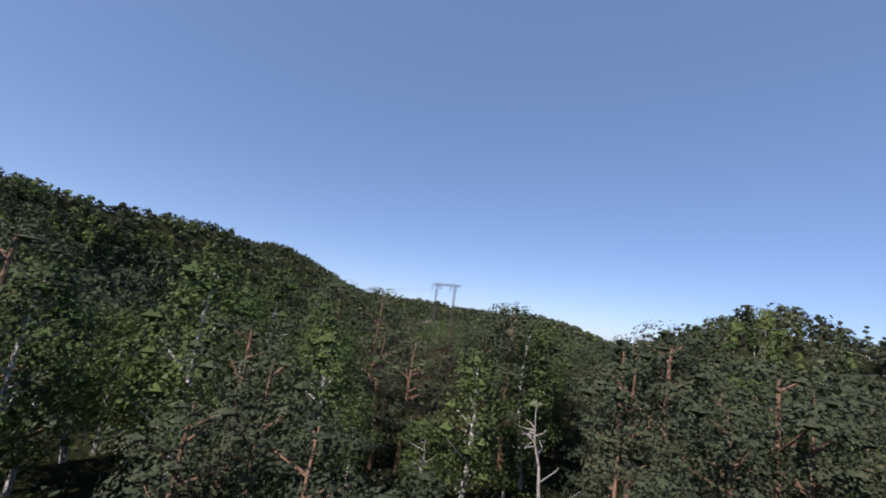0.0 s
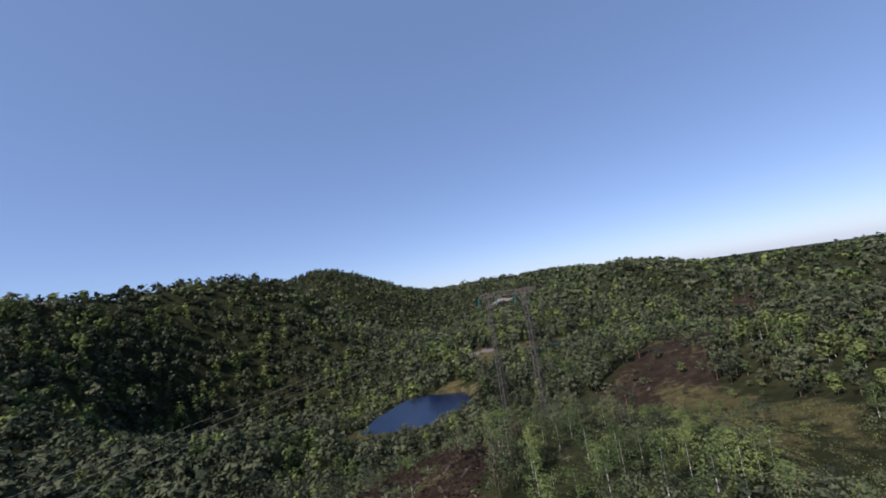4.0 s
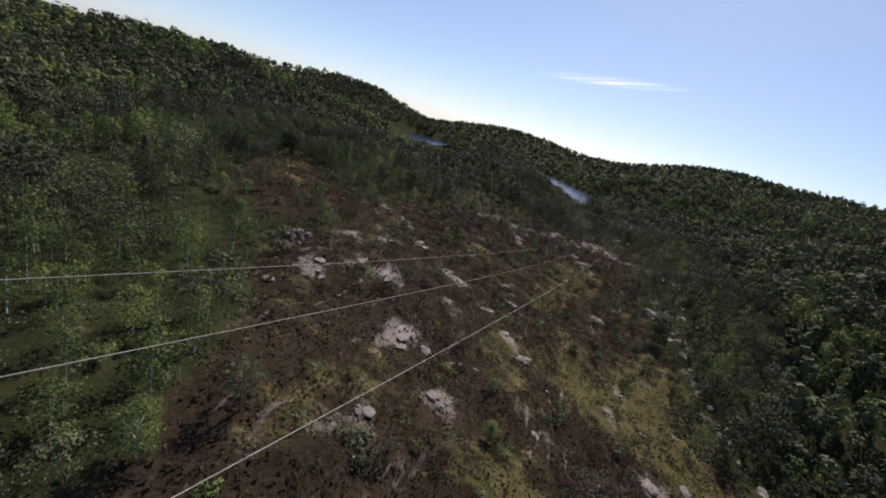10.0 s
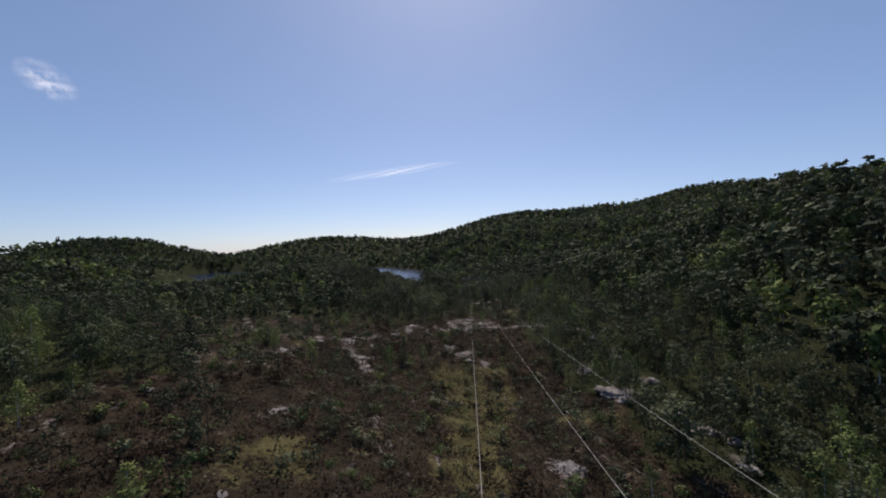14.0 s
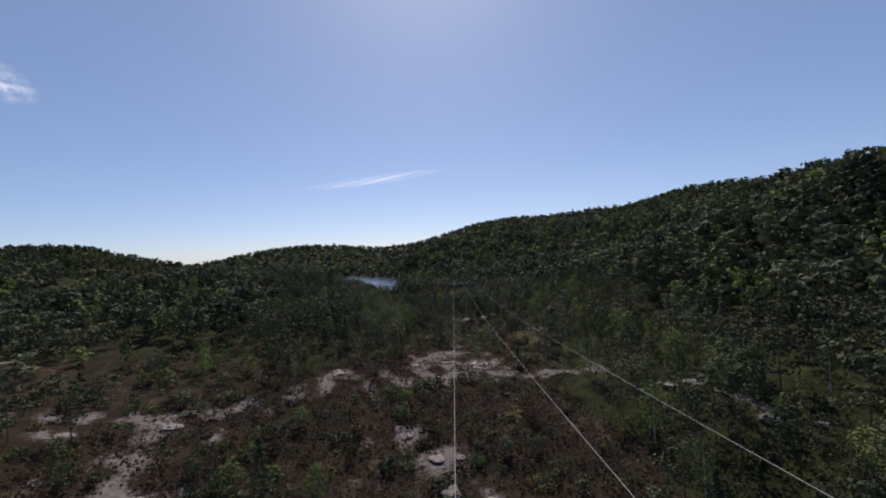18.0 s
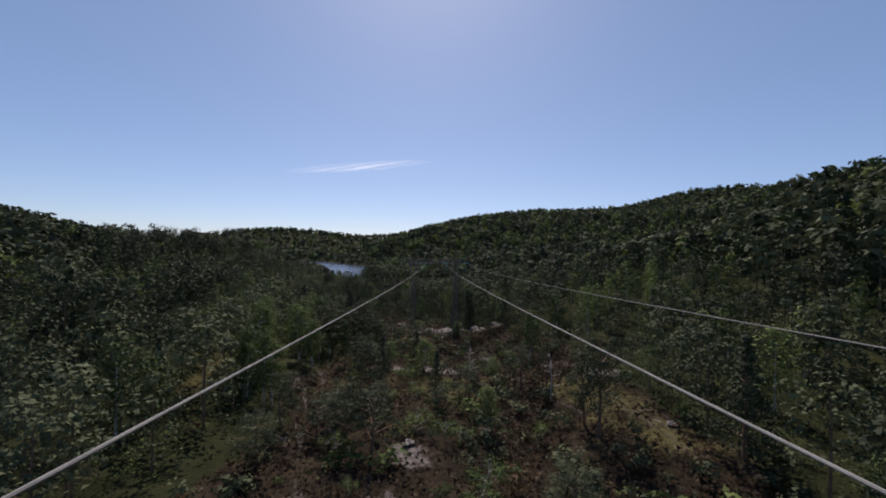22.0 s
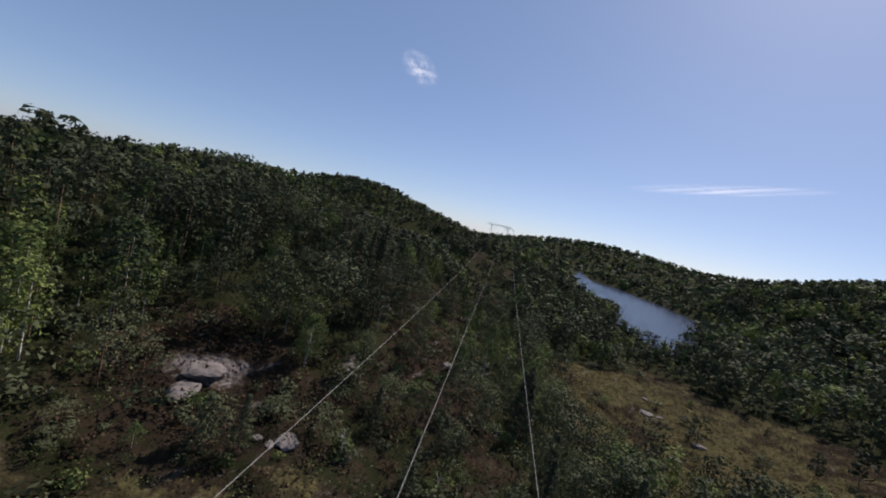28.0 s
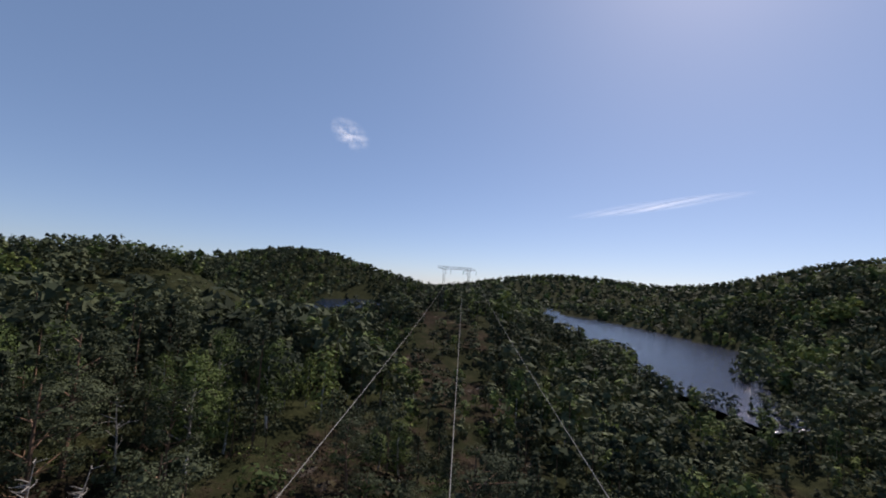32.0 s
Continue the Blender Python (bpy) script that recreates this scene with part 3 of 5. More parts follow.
water("water", LAKE, LAKE_Z, "long forest lake with a rippled bluish surface")
water("water", FAR_LAKE, LAKE_Z, "distant narrow lake between wooded hills")
water("water", POND, POND_Z, "dark blue pond ringed by brown bog")
water("water", TARN, TARN_Z, "narrow dark blue tarn behind a pale shore")


def part(name, bm, material, parent=None, label="", kind=""):
    me = bpy.data.meshes.new(name)
    bm.to_mesh(me)
    bm.free()
    me.materials.append(material)
    ob = new(name, me)
    ob.parent = parent
    if label or kind:
        tagged(ob, label, kind=kind)
    return ob


def bar(bm, a, b, r, n=4, r2=None):
    """A straight bar from a to b with n sides, r thick at a and r2 at b."""
    a, b = Vector(a), Vector(b)
    d = (b - a).normalized()
    u = d.orthogonal().normalized()
    v = d.cross(u)
    r2 = r if r2 is None else r2
    lo = [bm.verts.new(a + (u * math.cos(2 * math.pi * k / n) + v * math.sin(2 * math.pi * k / n)) * r) for k in range(n)]
    hi = [bm.verts.new(b + (u * math.cos(2 * math.pi * k / n) + v * math.sin(2 * math.pi * k / n)) * r2) for k in range(n)]
    for k in range(n):
        bm.faces.new((lo[k], lo[(k + 1) % n], hi[(k + 1) % n], hi[k]))
    bm.faces.new(lo[::-1])
    bm.faces.new(hi)


def tube(bm, pts, r, n=6):
    """One round cable through the given points."""
    pts = [Vector(p) for p in pts]
    rings = []
    for k, p in enumerate(pts):
        d = (pts[min(k + 1, len(pts) - 1)] - pts[max(k - 1, 0)]).normalized()
        u = d.cross(Vector((0, 0, 1))).normalized() if abs(d.z) < 0.98 else Vector((1, 0, 0))
        v = u.cross(d)
        rings.append([bm.verts.new(p + (u * math.cos(6.28319 * j / n) + v * math.sin(6.28319 * j / n)) * r) for j in range(n)])
    for lo, hi in zip(rings[:-1], rings[1:]):
        for j in range(n):
            bm.faces.new((lo[j], lo[(j + 1) % n], hi[(j + 1) % n], hi[j]))
    bm.faces.new(rings[0][::-1])
    bm.faces.new(rings[-1])


def thing(name, m, label, category, group="", kind=""):
    ob = new(name)
    ob.matrix_basis = m
    return tagged(ob, label, category, group, kind)


# ------------------------------------------------------------------ the power line
PHASES = (-2.6, 3.0, 8.6)


def disc_mesh():
    bm = bmesh.new()
    prof = ((0.03, 0.0), (0.14, -0.05), (0.145, -0.075), (0.05, -0.10), (0.03, -0.146))
    n, rings = 10, []
    for r, z in prof:
        rings.append([bm.verts.new((r * math.cos(6.2832 * k / n), r * math.sin(6.2832 * k / n), z)) for k in range(n)])
    for lo, hi in zip(rings[:-1], rings[1:]):
        for k in range(n):
            bm.faces.new((lo[k], hi[k], hi[(k + 1) % n], lo[(k + 1) % n]))
    me = bpy.data.meshes.new("disc")
    bm.to_mesh(me)
    bm.free()
    me.materials.append(M_GLASS)
    for p in me.polygons:
        p.use_smooth = True
    return me


DISC = disc_mesh()


def string_of_discs(parent, a, b, count=12):
    """One insulator string from a to b: a thin rod with glass discs on it."""
    a, b = Vector(a), Vector(b)
    bm = bmesh.new()
    bar(bm, a, b, 0.025, 6)
    rod = part("insulator_string", bm, M_FITTING, parent, "string of green glass insulator discs")
    q = (a - b).normalized().to_track_quat('Z', 'Y')
    for k in range(count):
        d = new("disc", DISC)
        d.parent = rod
        d.matrix_basis = Matrix.LocRotScale(a + (b - a) * ((k + 0.5) / count) , q, None)
    return rod


def unit_bar():
    bm = bmesh.new()
    bar(bm, (0, 0, 0), (0, 0, 1), 1.0)
    me = bpy.data.meshes.new("brace")
    bm.to_mesh(me)
    bm.free()
    me.materials.append(M_STEEL)
    return me


BRACE = unit_bar()


def brace(parent, bm, a, b, r):
    """One lattice bar: a piece of its own under its part, or drawn into bm on the pylons that stand far off."""
    if bm is not None:
        bar(bm, a, b, r)
        return
    a, b = Vector(a), Vector(b)
    o = new("brace", BRACE)
    o.parent = parent
    o.matrix_basis = Matrix.LocRotScale(a, (b - a).to_track_quat('Z', 'Y'), (r, r, (b - a).length))


def pylon(m, foot_l, foot_r, label, anchor=False, back=0.0, fwd=0.0, near=False):
    """A portal pylon: two lattice legs under one lattice crossarm. x runs along the arm, the arm's underside is at z = 0."""
    root = thing("pylon", m, label, "pylon", "pylons of the power line")
    tl, tr, lg, dep, wid = -8.4, 8.6, 5.45, 1.0, 0.55
    # crossarm: four chords that close to a point at the right tip
    bm = bmesh.new()
    for sy in (-1, 1):
        bar(bm, (tl, sy * wid * 0.9, 0), (6.9, sy * wid, 0), 0.065)
        bar(bm, (tl, sy * wid * 0.9, dep), (6.2, sy * wid, dep), 0.065)
        bar(bm, (6.9, sy * wid, 0), (tr, 0, 0.05), 0.065)
        bar(bm, (6.2, sy * wid, dep), (tr, 0, 0.12), 0.065)
    arm = part("crossarm", bm, M_STEEL, root, "rusty galvanised lattice crossarm")
    bm = None if near else bmesh.new()
    n = 13
    xs = [tl + (6.5 - tl) * k / n for k in range(n + 1)]
    for k in range(n):
        x0, x1 = xs[k], xs[k + 1]
        for sy in (-1, 1):
            y = sy * wid * 0.95
            brace(arm, bm, (x0, y, 0 if k % 2 else dep), (x1, y, dep if k % 2 else 0), 0.042)
        for z in (0, dep):
            brace(arm, bm, (x0, -wid * 0.95 if k % 2 else wid * 0.95, z), (x1, wid * 0.95 if k % 2 else -wid * 0.95, z), 0.036)
        brace(arm, bm, (x0, -wid * 0.95, 0), (x0, wid * 0.95, 0), 0.036)
        brace(arm, bm, (x0, -wid * 0.95, dep), (x0, wid * 0.95, dep), 0.036)
        for sy in (-1, 1):
            brace(arm, bm, (x0, sy * wid * 0.95, 0), (x0, sy * wid * 0.95, dep), 0.034)
    if bm is not None:
        part("arm_bracing", bm, M_STEEL, arm, kind="stuff")
    for sx, foot in ((-1, foot_l), (1, foot_r)):
        cx = sx * lg
        bm = bmesh.new()
        top, bot = 0.85, 0.55
        neck = -2.6
        cor = ((-1, -1), (1, -1), (1, 1), (-1, 1))
        for ux, uy in cor:
            bar(bm, (cx + ux * top, uy * wid, dep), (cx + ux * 0.42, uy * 0.42, neck), 0.065)
            bar(bm, (cx + ux * 0.42, uy * 0.42, neck), (cx + ux * bot, uy * bot, -foot), 0.07)
        leg = part("leg", bm, M_STEEL, root, "lattice steel leg")
        bm = None if near else bmesh.new()
        st = int((foot + neck) / 1.15)
        for k in range(st):
            z0, z1 = neck - (foot + neck) * k / st, neck - (foot + neck) * (k + 1) / st
            w0, w1 = 0.42 + (bot - 0.42) * k / st, 0.42 + (bot - 0.42) * (k + 1) / st
            for j in range(4):
                (ax, ay), (bx, by) = cor[j], cor[(j + 1) % 4]
                if (k + j) % 2:
                    (ax, ay), (bx, by) = (bx, by), (ax, ay)
                brace(leg, bm, (cx + ax * w0, ay * w0, z0), (cx + bx * w1, by * w1, z1), 0.036)
        for j in range(4):
            (ax, ay), (bx, by) = cor[j], cor[(j + 1) % 4]
            brace(leg, bm, (cx + ax * 0.42, ay * 0.42, neck), (cx + bx * 0.63, by * 0.5, neck / 2 + 0.4), 0.036)
            brace(leg, bm, (cx + bx * 0.63, by * 0.5, neck / 2 + 0.4), (cx + ax * top, ay * wid, dep * 0.3), 0.036)
        for sy in (-1, 1):
            brace(leg, bm, (cx - sx * 0.45, sy * 0.42, neck + 0.1), (cx - sx * 2.0, sy * wid, 0), 0.042)
        if bm is not None:
            part("bracing", bm, M_STEEL, leg, kind="stuff")
        for ux, uy in cor:
            bm = bmesh.new()
            bar(bm, (cx + ux * bot, uy * bot, -foot - 0.9), (cx + ux * bot, uy * bot, -foot + 0.15), 0.2, 8, 0.16)
            part("footing", bm, M_GRAVEL, leg, "concrete footing")
    for u in PHASES:
        if not anchor:
            for sy in (-0.14, 0.14):
                string_of_discs(root, (u, sy, -0.12), (u, sy, -1.88))
            bm = bmesh.new()
            bar(bm, (u, -0.22, -0.08), (u, 0.22, -0.08), 0.04)
            bar(bm, (u, 0, -0.08), (u, 0, 0.1), 0.04)
            part("hanger", bm, M_FITTING, root, "steel hanger plate")
            bm = bmesh.new()
            bar(bm, (u, -0.22, -1.9), (u, 0.22, -1.9), 0.05)
            bar(bm, (u, -0.30, -1.96), (u, 0.30, -1.96), 0.05, 6)
            part("clamp", bm, M_FITTING, root, "steel suspension clamp")
        else:
            b0, f0 = Vector((math.sin(back), -math.cos(back), -0.05)), Vector((-math.sin(fwd), math.cos(fwd), -0.05))
            for d, y in ((b0, -wid), (f0, wid)):
                s = Vector((u, y, 0))
                string_of_discs(root, s + d * 0.15, s + d * 1.95)
            string_of_discs(root, (u - 0.05, 0, -0.1), (u - 0.35, 0, -1.86))
            bm = bmesh.new()
            p0, p1 = Vector((u, -wid, 0)) + b0 * 2.0, Vector((u, wid, 0)) + f0 * 2.0
            pts = [p0 + (p1 - p0) * (k / 16) + Vector((-0.35 * math.sin(math.pi * k / 16), 0, -1.9 * math.sin(math.pi * k / 16) ** 0.7)) for k in range(17)]
            tube(bm, pts, 0.018)
            part("jumper", bm, M_WIRE, root, "slack jumper cable")
    return root


def turn_to(x, y, z, deg):
    return pose(x, y, z, 0, 0, deg)


A_AT, B_AT, C_AT, E_AT = (0, 0, 51.0, 119.8), (-337.92, -174.22, 20.1, 134.0), (-490.5, -449.5, 37.6, 155.0), (368, 252, 33.0, 124.0)


def arm_point(at, u, dz=0.0):
    a = radians(at[3])
    return Vector((at[0] + math.cos(a) * u, at[1] + math.sin(a) * u, at[2] + dz))


def leg_length(at, u):
    p = arm_point(at, u)
    return float(p.z - ground(np.array([p.x]), np.array([p.y]))[0])


for at, txt, anch in ((A_AT, "lattice steel portal pylon with green glass insulators on a heather slope", False), (B_AT, "dark lattice steel anchor pylon standing among boulders", True),
                      (C_AT, "lattice steel portal pylon on a wooded ridge above the lake", False), (E_AT, "distant steel portal pylon beyond the tarn", False)):
    pylon(turn_to(*at), leg_length(at, -5.45), leg_length(at, 5.45), txt, anch, -radians(15), radians(17), at in (A_AT, B_AT))


def conductor(p, q, sag, label, cut0=0.0, cut1=0.0):
    """A sagging wire; cut0 and cut1 are the shares of the span that insulators take up at its ends."""
    bm = bmesh.new()
    n = 70
    ks = [cut0 + (1 - cut0 - cut1) * k / n for k in range(n + 1)]
    pts = [p + (q - p) * k - Vector((0, 0, 4 * sag * k * (1 - k))) for k in ks]
    tube(bm, pts, 0.017, 6)
    ob = part("conductor", bm, M_WIRE)
    return tagged(ob, label, "power cable", "conductors of the power line")


for u in PHASES:
    conductor(arm_point(A_AT, u, -1.98), arm_point(B_AT, u, -0.35), 7.4, "grey stranded conductor sagging between two pylons", 0.0, 0.0068)
    conductor(arm_point(B_AT, u, -0.35), arm_point(C_AT, u, -1.83), 4.5, "grey stranded conductor sagging towards the lakeside pylon", 0.0083, 0.0)
    conductor(arm_point(E_AT, u, -1.98), arm_point(A_AT, u, -1.98), 13.0, "grey stranded conductor sagging down the valley")

# ------------------------------------------------------------------ plants
def unit(v):
    return v / (np.linalg.norm(v, axis=-1, keepdims=True) + 1e-9)


OCTA = np.array([(1, 0, 0), (0, 1, 0), (-1, 0, 0), (0, -1, 0), (0, 0, 1), (0, 0, -1)], float)
OCTA_F = np.array([(0, 1, 4), (1, 2, 4), (2, 3, 4), (3, 0, 4), (1, 0, 5), (2, 1, 5), (3, 2, 5), (0, 3, 5)])


def leaf_cloud(centres, radii, n, size, squash, rs, up=0.25, fill=0.0):
    """Small leaf triangles on and in many clusters, with the rounded shading of the whole crown; fill thickens each cluster's heart."""
    centres = np.asarray(centres)
    k = len(centres)
    d = unit(rs.normal(size=(k, n, 3)))
    r = np.asarray(radii)[:, None, None] * (0.5 + 0.55 * rs.rand(k, n, 1) ** 0.6)
    p = centres[:, None, :] + d * r * np.array([1, 1, squash])
    mid = np.array([0, 0, 0.8 * centres[:, 2].mean()])
    out = unit(p - mid)
    nrm = unit(0.6 * d + 0.5 * out + rs.normal(size=d.shape) * 0.36 + np.array([0, 0, 0.3 * up]))
    t = unit(np.cross(nrm, rs.normal(size=d.shape)))
    b = np.cross(nrm, t)
    s = size * (0.6 + 0.8 * rs.rand(k, n, 1))
    v = np.stack([p + t * s, p - t * s * 0.5 + b * s * 0.7, p - t * s * 0.5 - b * s * 0.7], 2).reshape(-1, 3)
    soft = unit(0.5 * d + 0.8 * out + rs.normal(size=d.shape) * 0.1 + np.array([0, 0, up * 0.6]))
    w = np.repeat(soft[:, :, None, :], 3, 2).reshape(-1, 3)
    if fill:
        jit = 1 + 0.3 * rs.uniform(-1, 1, (k, 6, 1))
        o = centres[:, None, :] + OCTA[None] * jit * np.asarray(radii)[:, None, None] * fill * np.array([1, 1, squash])
        no = unit(np.repeat(OCTA[None], k, 0) * 0.7 + 0.5 * unit(centres - mid)[:, None, :] + np.array([0, 0, up]))
        v = np.concatenate([v, o[:, OCTA_F].reshape(-1, 3)])
        w = np.concatenate([w, no[:, OCTA_F].reshape(-1, 3)])
    return v, w


def crown_points(kind, h, rs, count):
    """Where a crown's clusters sit, and how large they are."""
    c, r = [], []
    if kind == "spruce":
        for k in range(count):
            f = (k + rs.rand()) / count
            z = h * (0.10 + 0.88 * f)
            rad = (1 - f) * h * 0.20 * (0.55 + 0.6 * rs.rand())
            a = k * 2.4 + rs.rand()
            c.append((math.cos(a) * rad, math.sin(a) * rad, z - rad * 0.25))
            r.append(0.30 + (1 - f) * h * 0.062)
    elif kind == "birch":
        for k in range(count):
            f = (k + rs.rand()) / count
            z = h * (0.24 + 0.74 * f)
            env = h * 0.20 * math.sin(math.pi * (0.12 + 0.86 * f)) ** 0.8
            a = k * 2.4 + rs.rand() * 1.2
            rad = env * (0.25 + 0.85 * rs.rand())
            c.append((math.cos(a) * rad, math.sin(a) * rad, z))
            r.append(h * (0.072 + 0.05 * rs.rand()))
    elif kind == "pine":
        lean = rs.normal(size=2) * 0.04 * h
        for k in range(count):
            f = (k + rs.rand()) / count
            z = h * (0.30 + 0.66 * f)
            env = h * 0.25 * math.sqrt(max(0.04, 1 - ((f - 0.3) / 0.76) ** 2)) * (0.45 + 0.75 * rs.rand())
            a = k * 2.4 + rs.rand() * 1.6
            c.append((math.cos(a) * env + lean[0] * f, math.sin(a) * env + lean[1] * f, z))
            r.append(h * (0.065 + 0.06 * rs.rand()))
    else:
        for k in range(count):
            a, rad = k * 2.4, h * 0.45 * rs.rand() ** 0.5
            c.append((math.cos(a) * rad, math.sin(a) * rad, h * (0.25 + 0.55 * rs.rand() * (1 - 0.5 * rad / h))))
            r.append(h * (0.16 + 0.10 * rs.rand()))
    return np.array(c), np.array(r)


def trunk_mesh(name, kind, h, clusters, material, rs):
    """A tapered, slightly bent trunk with limbs that reach into the crown."""
    bm = bmesh.new()
    n = 6
    bend = rs.normal(size=2) * 0.03 * h
    line = [Vector((bend[0] * math.sin(2.2 * k / n), bend[1] * math.sin(2.6 * k / n), h * 0.95 * k / n - (0.5 if k == 0 else 0))) for k in range(n + 1)]
    thick = h * (0.017 if kind == "birch" else 0.02)
    for k in range(n):
        bar(bm, line[k], line[k + 1], thick * (1 - 0.8 * k / n), 6, thick * (1 - 0.8 * (k + 1) / n))
    step = max(1, len(clusters) // 13)
    for c in clusters[::step]:
        z = max(h * 0.15, c[2] - 0.35 * math.hypot(c[0], c[1]) - 0.1 * h * rs.rand())
        f = min(z / (h * 0.95), 0.98) * n
        k = int(f)
        base = line[k].lerp(line[k + 1], f - k)
        bar(bm, base, Vector(c), thick * 0.32, 4, thick * 0.10)
    me = bpy.data.meshes.new(name)
    bm.to_mesh(me)
    bm.free()
    me.materials.append(material)
    return me


def tris(v):
    return np.arange(len(v)).reshape(-1, 3)


KINDS = {"pine": (M_PINE, M_BARK_PINE), "birch": (M_BIRCH, M_BARK_BIRCH), "spruce": (M_SPRUCE, M_BARK_PINE), "bush": (M_BIRCH, M_BARK_BIRCH)}
_rt = np.random.RandomState(21)
NEAR = {}
for kind, (leaf, wood) in KINDS.items():
    NEAR[kind] = []
    for v in range(4 if kind != "bush" else 3):
        h = 10.0 if kind != "bush" else 2.0
        c, r = crown_points(kind, h, _rt, {"pine": 26, "birch": 30, "spruce": 44, "bush": 9}[kind])
        size = {"pine": 0.09, "birch": 0.092, "spruce": 0.115, "bush": 0.05}[kind]
        per = {"pine": 165, "birch": 150, "spruce": 70, "bush": 85}[kind]
        lv, ln = leaf_cloud(c, r, per, size, {"pine": 0.55, "birch": 0.9, "spruce": 0.5, "bush": 0.8}[kind], _rt, 0.25, 0.34)
        NEAR[kind].append((trunk_mesh("trunk", kind, h, c, wood, _rt), mesh_from("crown", lv, tris(lv), leaf, False, ln, np.repeat(_rt.uniform(-0.16, 0.16, len(lv) // 3), 3))))


def far_template(kind, clusters, leaves, size, rs, swell=1.0, wide=1.0, h=10.0):
    """A tree seen from afar: ragged lumps of foliage; points, normals and tones."""
    c, r = crown_points(kind, h, rs, clusters)
    c = c * np.array([wide, wide, 1])
    r = r * swell * rs.uniform(0.75, 1.25, len(r))
    v, w = leaf_cloud(c, r, leaves, size, {"pine": 0.75, "birch": 0.95, "spruce": 0.6}[kind], rs)
    lump = np.repeat(rs.uniform(-0.09, 0.09, clusters), leaves)
    return v, w, np.repeat(lump + rs.uniform(-0.05, 0.06, clusters * leaves), 3)


NAMES = ("pine", "birch", "spruce")
BESIDE = {k: [far_template(k, 15, 44, 0.185, _rt, 1.15) for _ in range(8)] for k in NAMES}
CLOSE = {k: [far_template(k, 13, 32, 0.26, _rt, 1.25, 0.85) for _ in range(8)] for k in NAMES}
MIDDLE = {k: [far_template(k, 8, 14, 0.66, _rt, 1.4, 0.85) for _ in range(7)] for k in NAMES}
REMOTE = {k: [far_template(k, 7, 9, 0.98, _rt, 1.7, 1.0) for _ in range(7)] for k in NAMES}
DISTANT = {k: [far_template(k, 4, 4, 2.0, _rt, 2.2, 1.3) for _ in range(6)] for k in NAMES}
HAZY = {k: [far_template(k, 3, 3, 3.4, _rt, 3.4) for _ in range(5)] for k in NAMES}

PATH = np.array([tuple(m.translation) for _, m in ROWS])
_seg = []
for a, b in zip(PATH[:-1], PATH[1:]):
    for k in range(10):
        _seg.append(a + (b - a) * k / 10)
FLIGHT = np.array(_seg + [PATH[-1]])


def clear_height(x, y, reach=9.0):
    """The lowest height at which the flight passes close by; a large number where it does not."""
    out = np.full(len(x), 1e6)
    for fx, fy, fz in FLIGHT:
        near = np.hypot(x - fx, y - fy) < reach
        out[near] = np.minimum(out[near], fz)
    return out


def flight_distance(x, y):
    d = np.full(len(x), 1e9)
    for fx, fy, _ in FLIGHT[::3]:
        d = np.minimum(d, np.hypot(x - fx, y - fy))
    return d


def flight_reach(x, y, z):
    """Distance from a treetop to the flight, heights counted."""
    d = np.full(len(x), 1e9)
    for fx, fy, fz in FLIGHT[::2]:
        d = np.minimum(d, (x - fx) ** 2 + (y - fy) ** 2 + (z - fz) ** 2)
    return np.sqrt(d)


def wood_density(x, y):
    """From 0, open ground, to 1, closed forest."""
    v, u = strip(x, y)
    o = openness(x, y)
    left, right = borders(v)
    d = (1 - 0.965 * o) * np.clip(0.86 + 0.35 * ripple(W_MID, x * 1.7 + 11, y * 1.7 - 37), 0.35, 1)
    d = np.maximum(d, 0.10 * ((u < -20) & (u > left) & (v > 40) & (v < 262)))
    d = np.maximum(d, 0.30 * ((u < -60) & (u > left) & (v > 150) & (v < 290)))
    d = np.maximum(d, 0.20 * ((v > 272) & (v < 392) & (u > left) & (u < right)))
    d = np.maximum(d, np.where((np.hypot(x + 60, y + 100) < 45) & (u < -45), 0.14, 0))
    d = np.where((v < -15) & (along(x, y, LINE) < 30), np.maximum(d, 0.22), d)
    d = d * (1 - 0.85 * np.exp(-((x + 361) ** 2 + (y + 266) ** 2) / (2 * 8 ** 2)))
    d = d * (1 - 0.9 * np.exp(-((x + 391) ** 2 + (y + 316) ** 2) / (2 * 7 ** 2)))
    for poly in (LAKE, FAR_LAKE, POND, TARN, BOG, SHORE, MEADOW, GLADE, CLEARING):
        d = d * (1 - inside(x, y, poly, 4))
    d = d * (1 - 0.88 * inside(x, y, MIRE, 8)) * np.clip(np.hypot(x + 38, y + 68) / 7 - 0.6, 0, 1)
    d = np.maximum(d, 0.04 * inside(x, y, MEADOW, 8))
    for line in (TRAIL, SPUR, BRANCH, TRACK):
        d = np.where(along(x, y, line) < 2.5, 0, d)
    return d * np.clip(along(x, y, GULLY) / 2.0 - 0.3, 0, 1)


def scatter(lo, hi, spacing, rs, keep, power=1.0):
    """Jittered places in a box, thinned out by the wood's density."""
    ax, ay = np.meshgrid(np.arange(lo[0], hi[0], spacing), np.arange(lo[1], hi[1], spacing))
    x = ax.ravel() + rs.uniform(-0.5, 0.5, ax.size) * spacing * 0.95
    y = ay.ravel() + rs.uniform(-0.5, 0.5, ax.size) * spacing * 0.95
    m = keep(x, y)
    x, y = x[m], y[m]
    m = rs.rand(len(x)) < np.clip(wood_density(x, y), 0, 1) ** power
    return x[m], y[m]


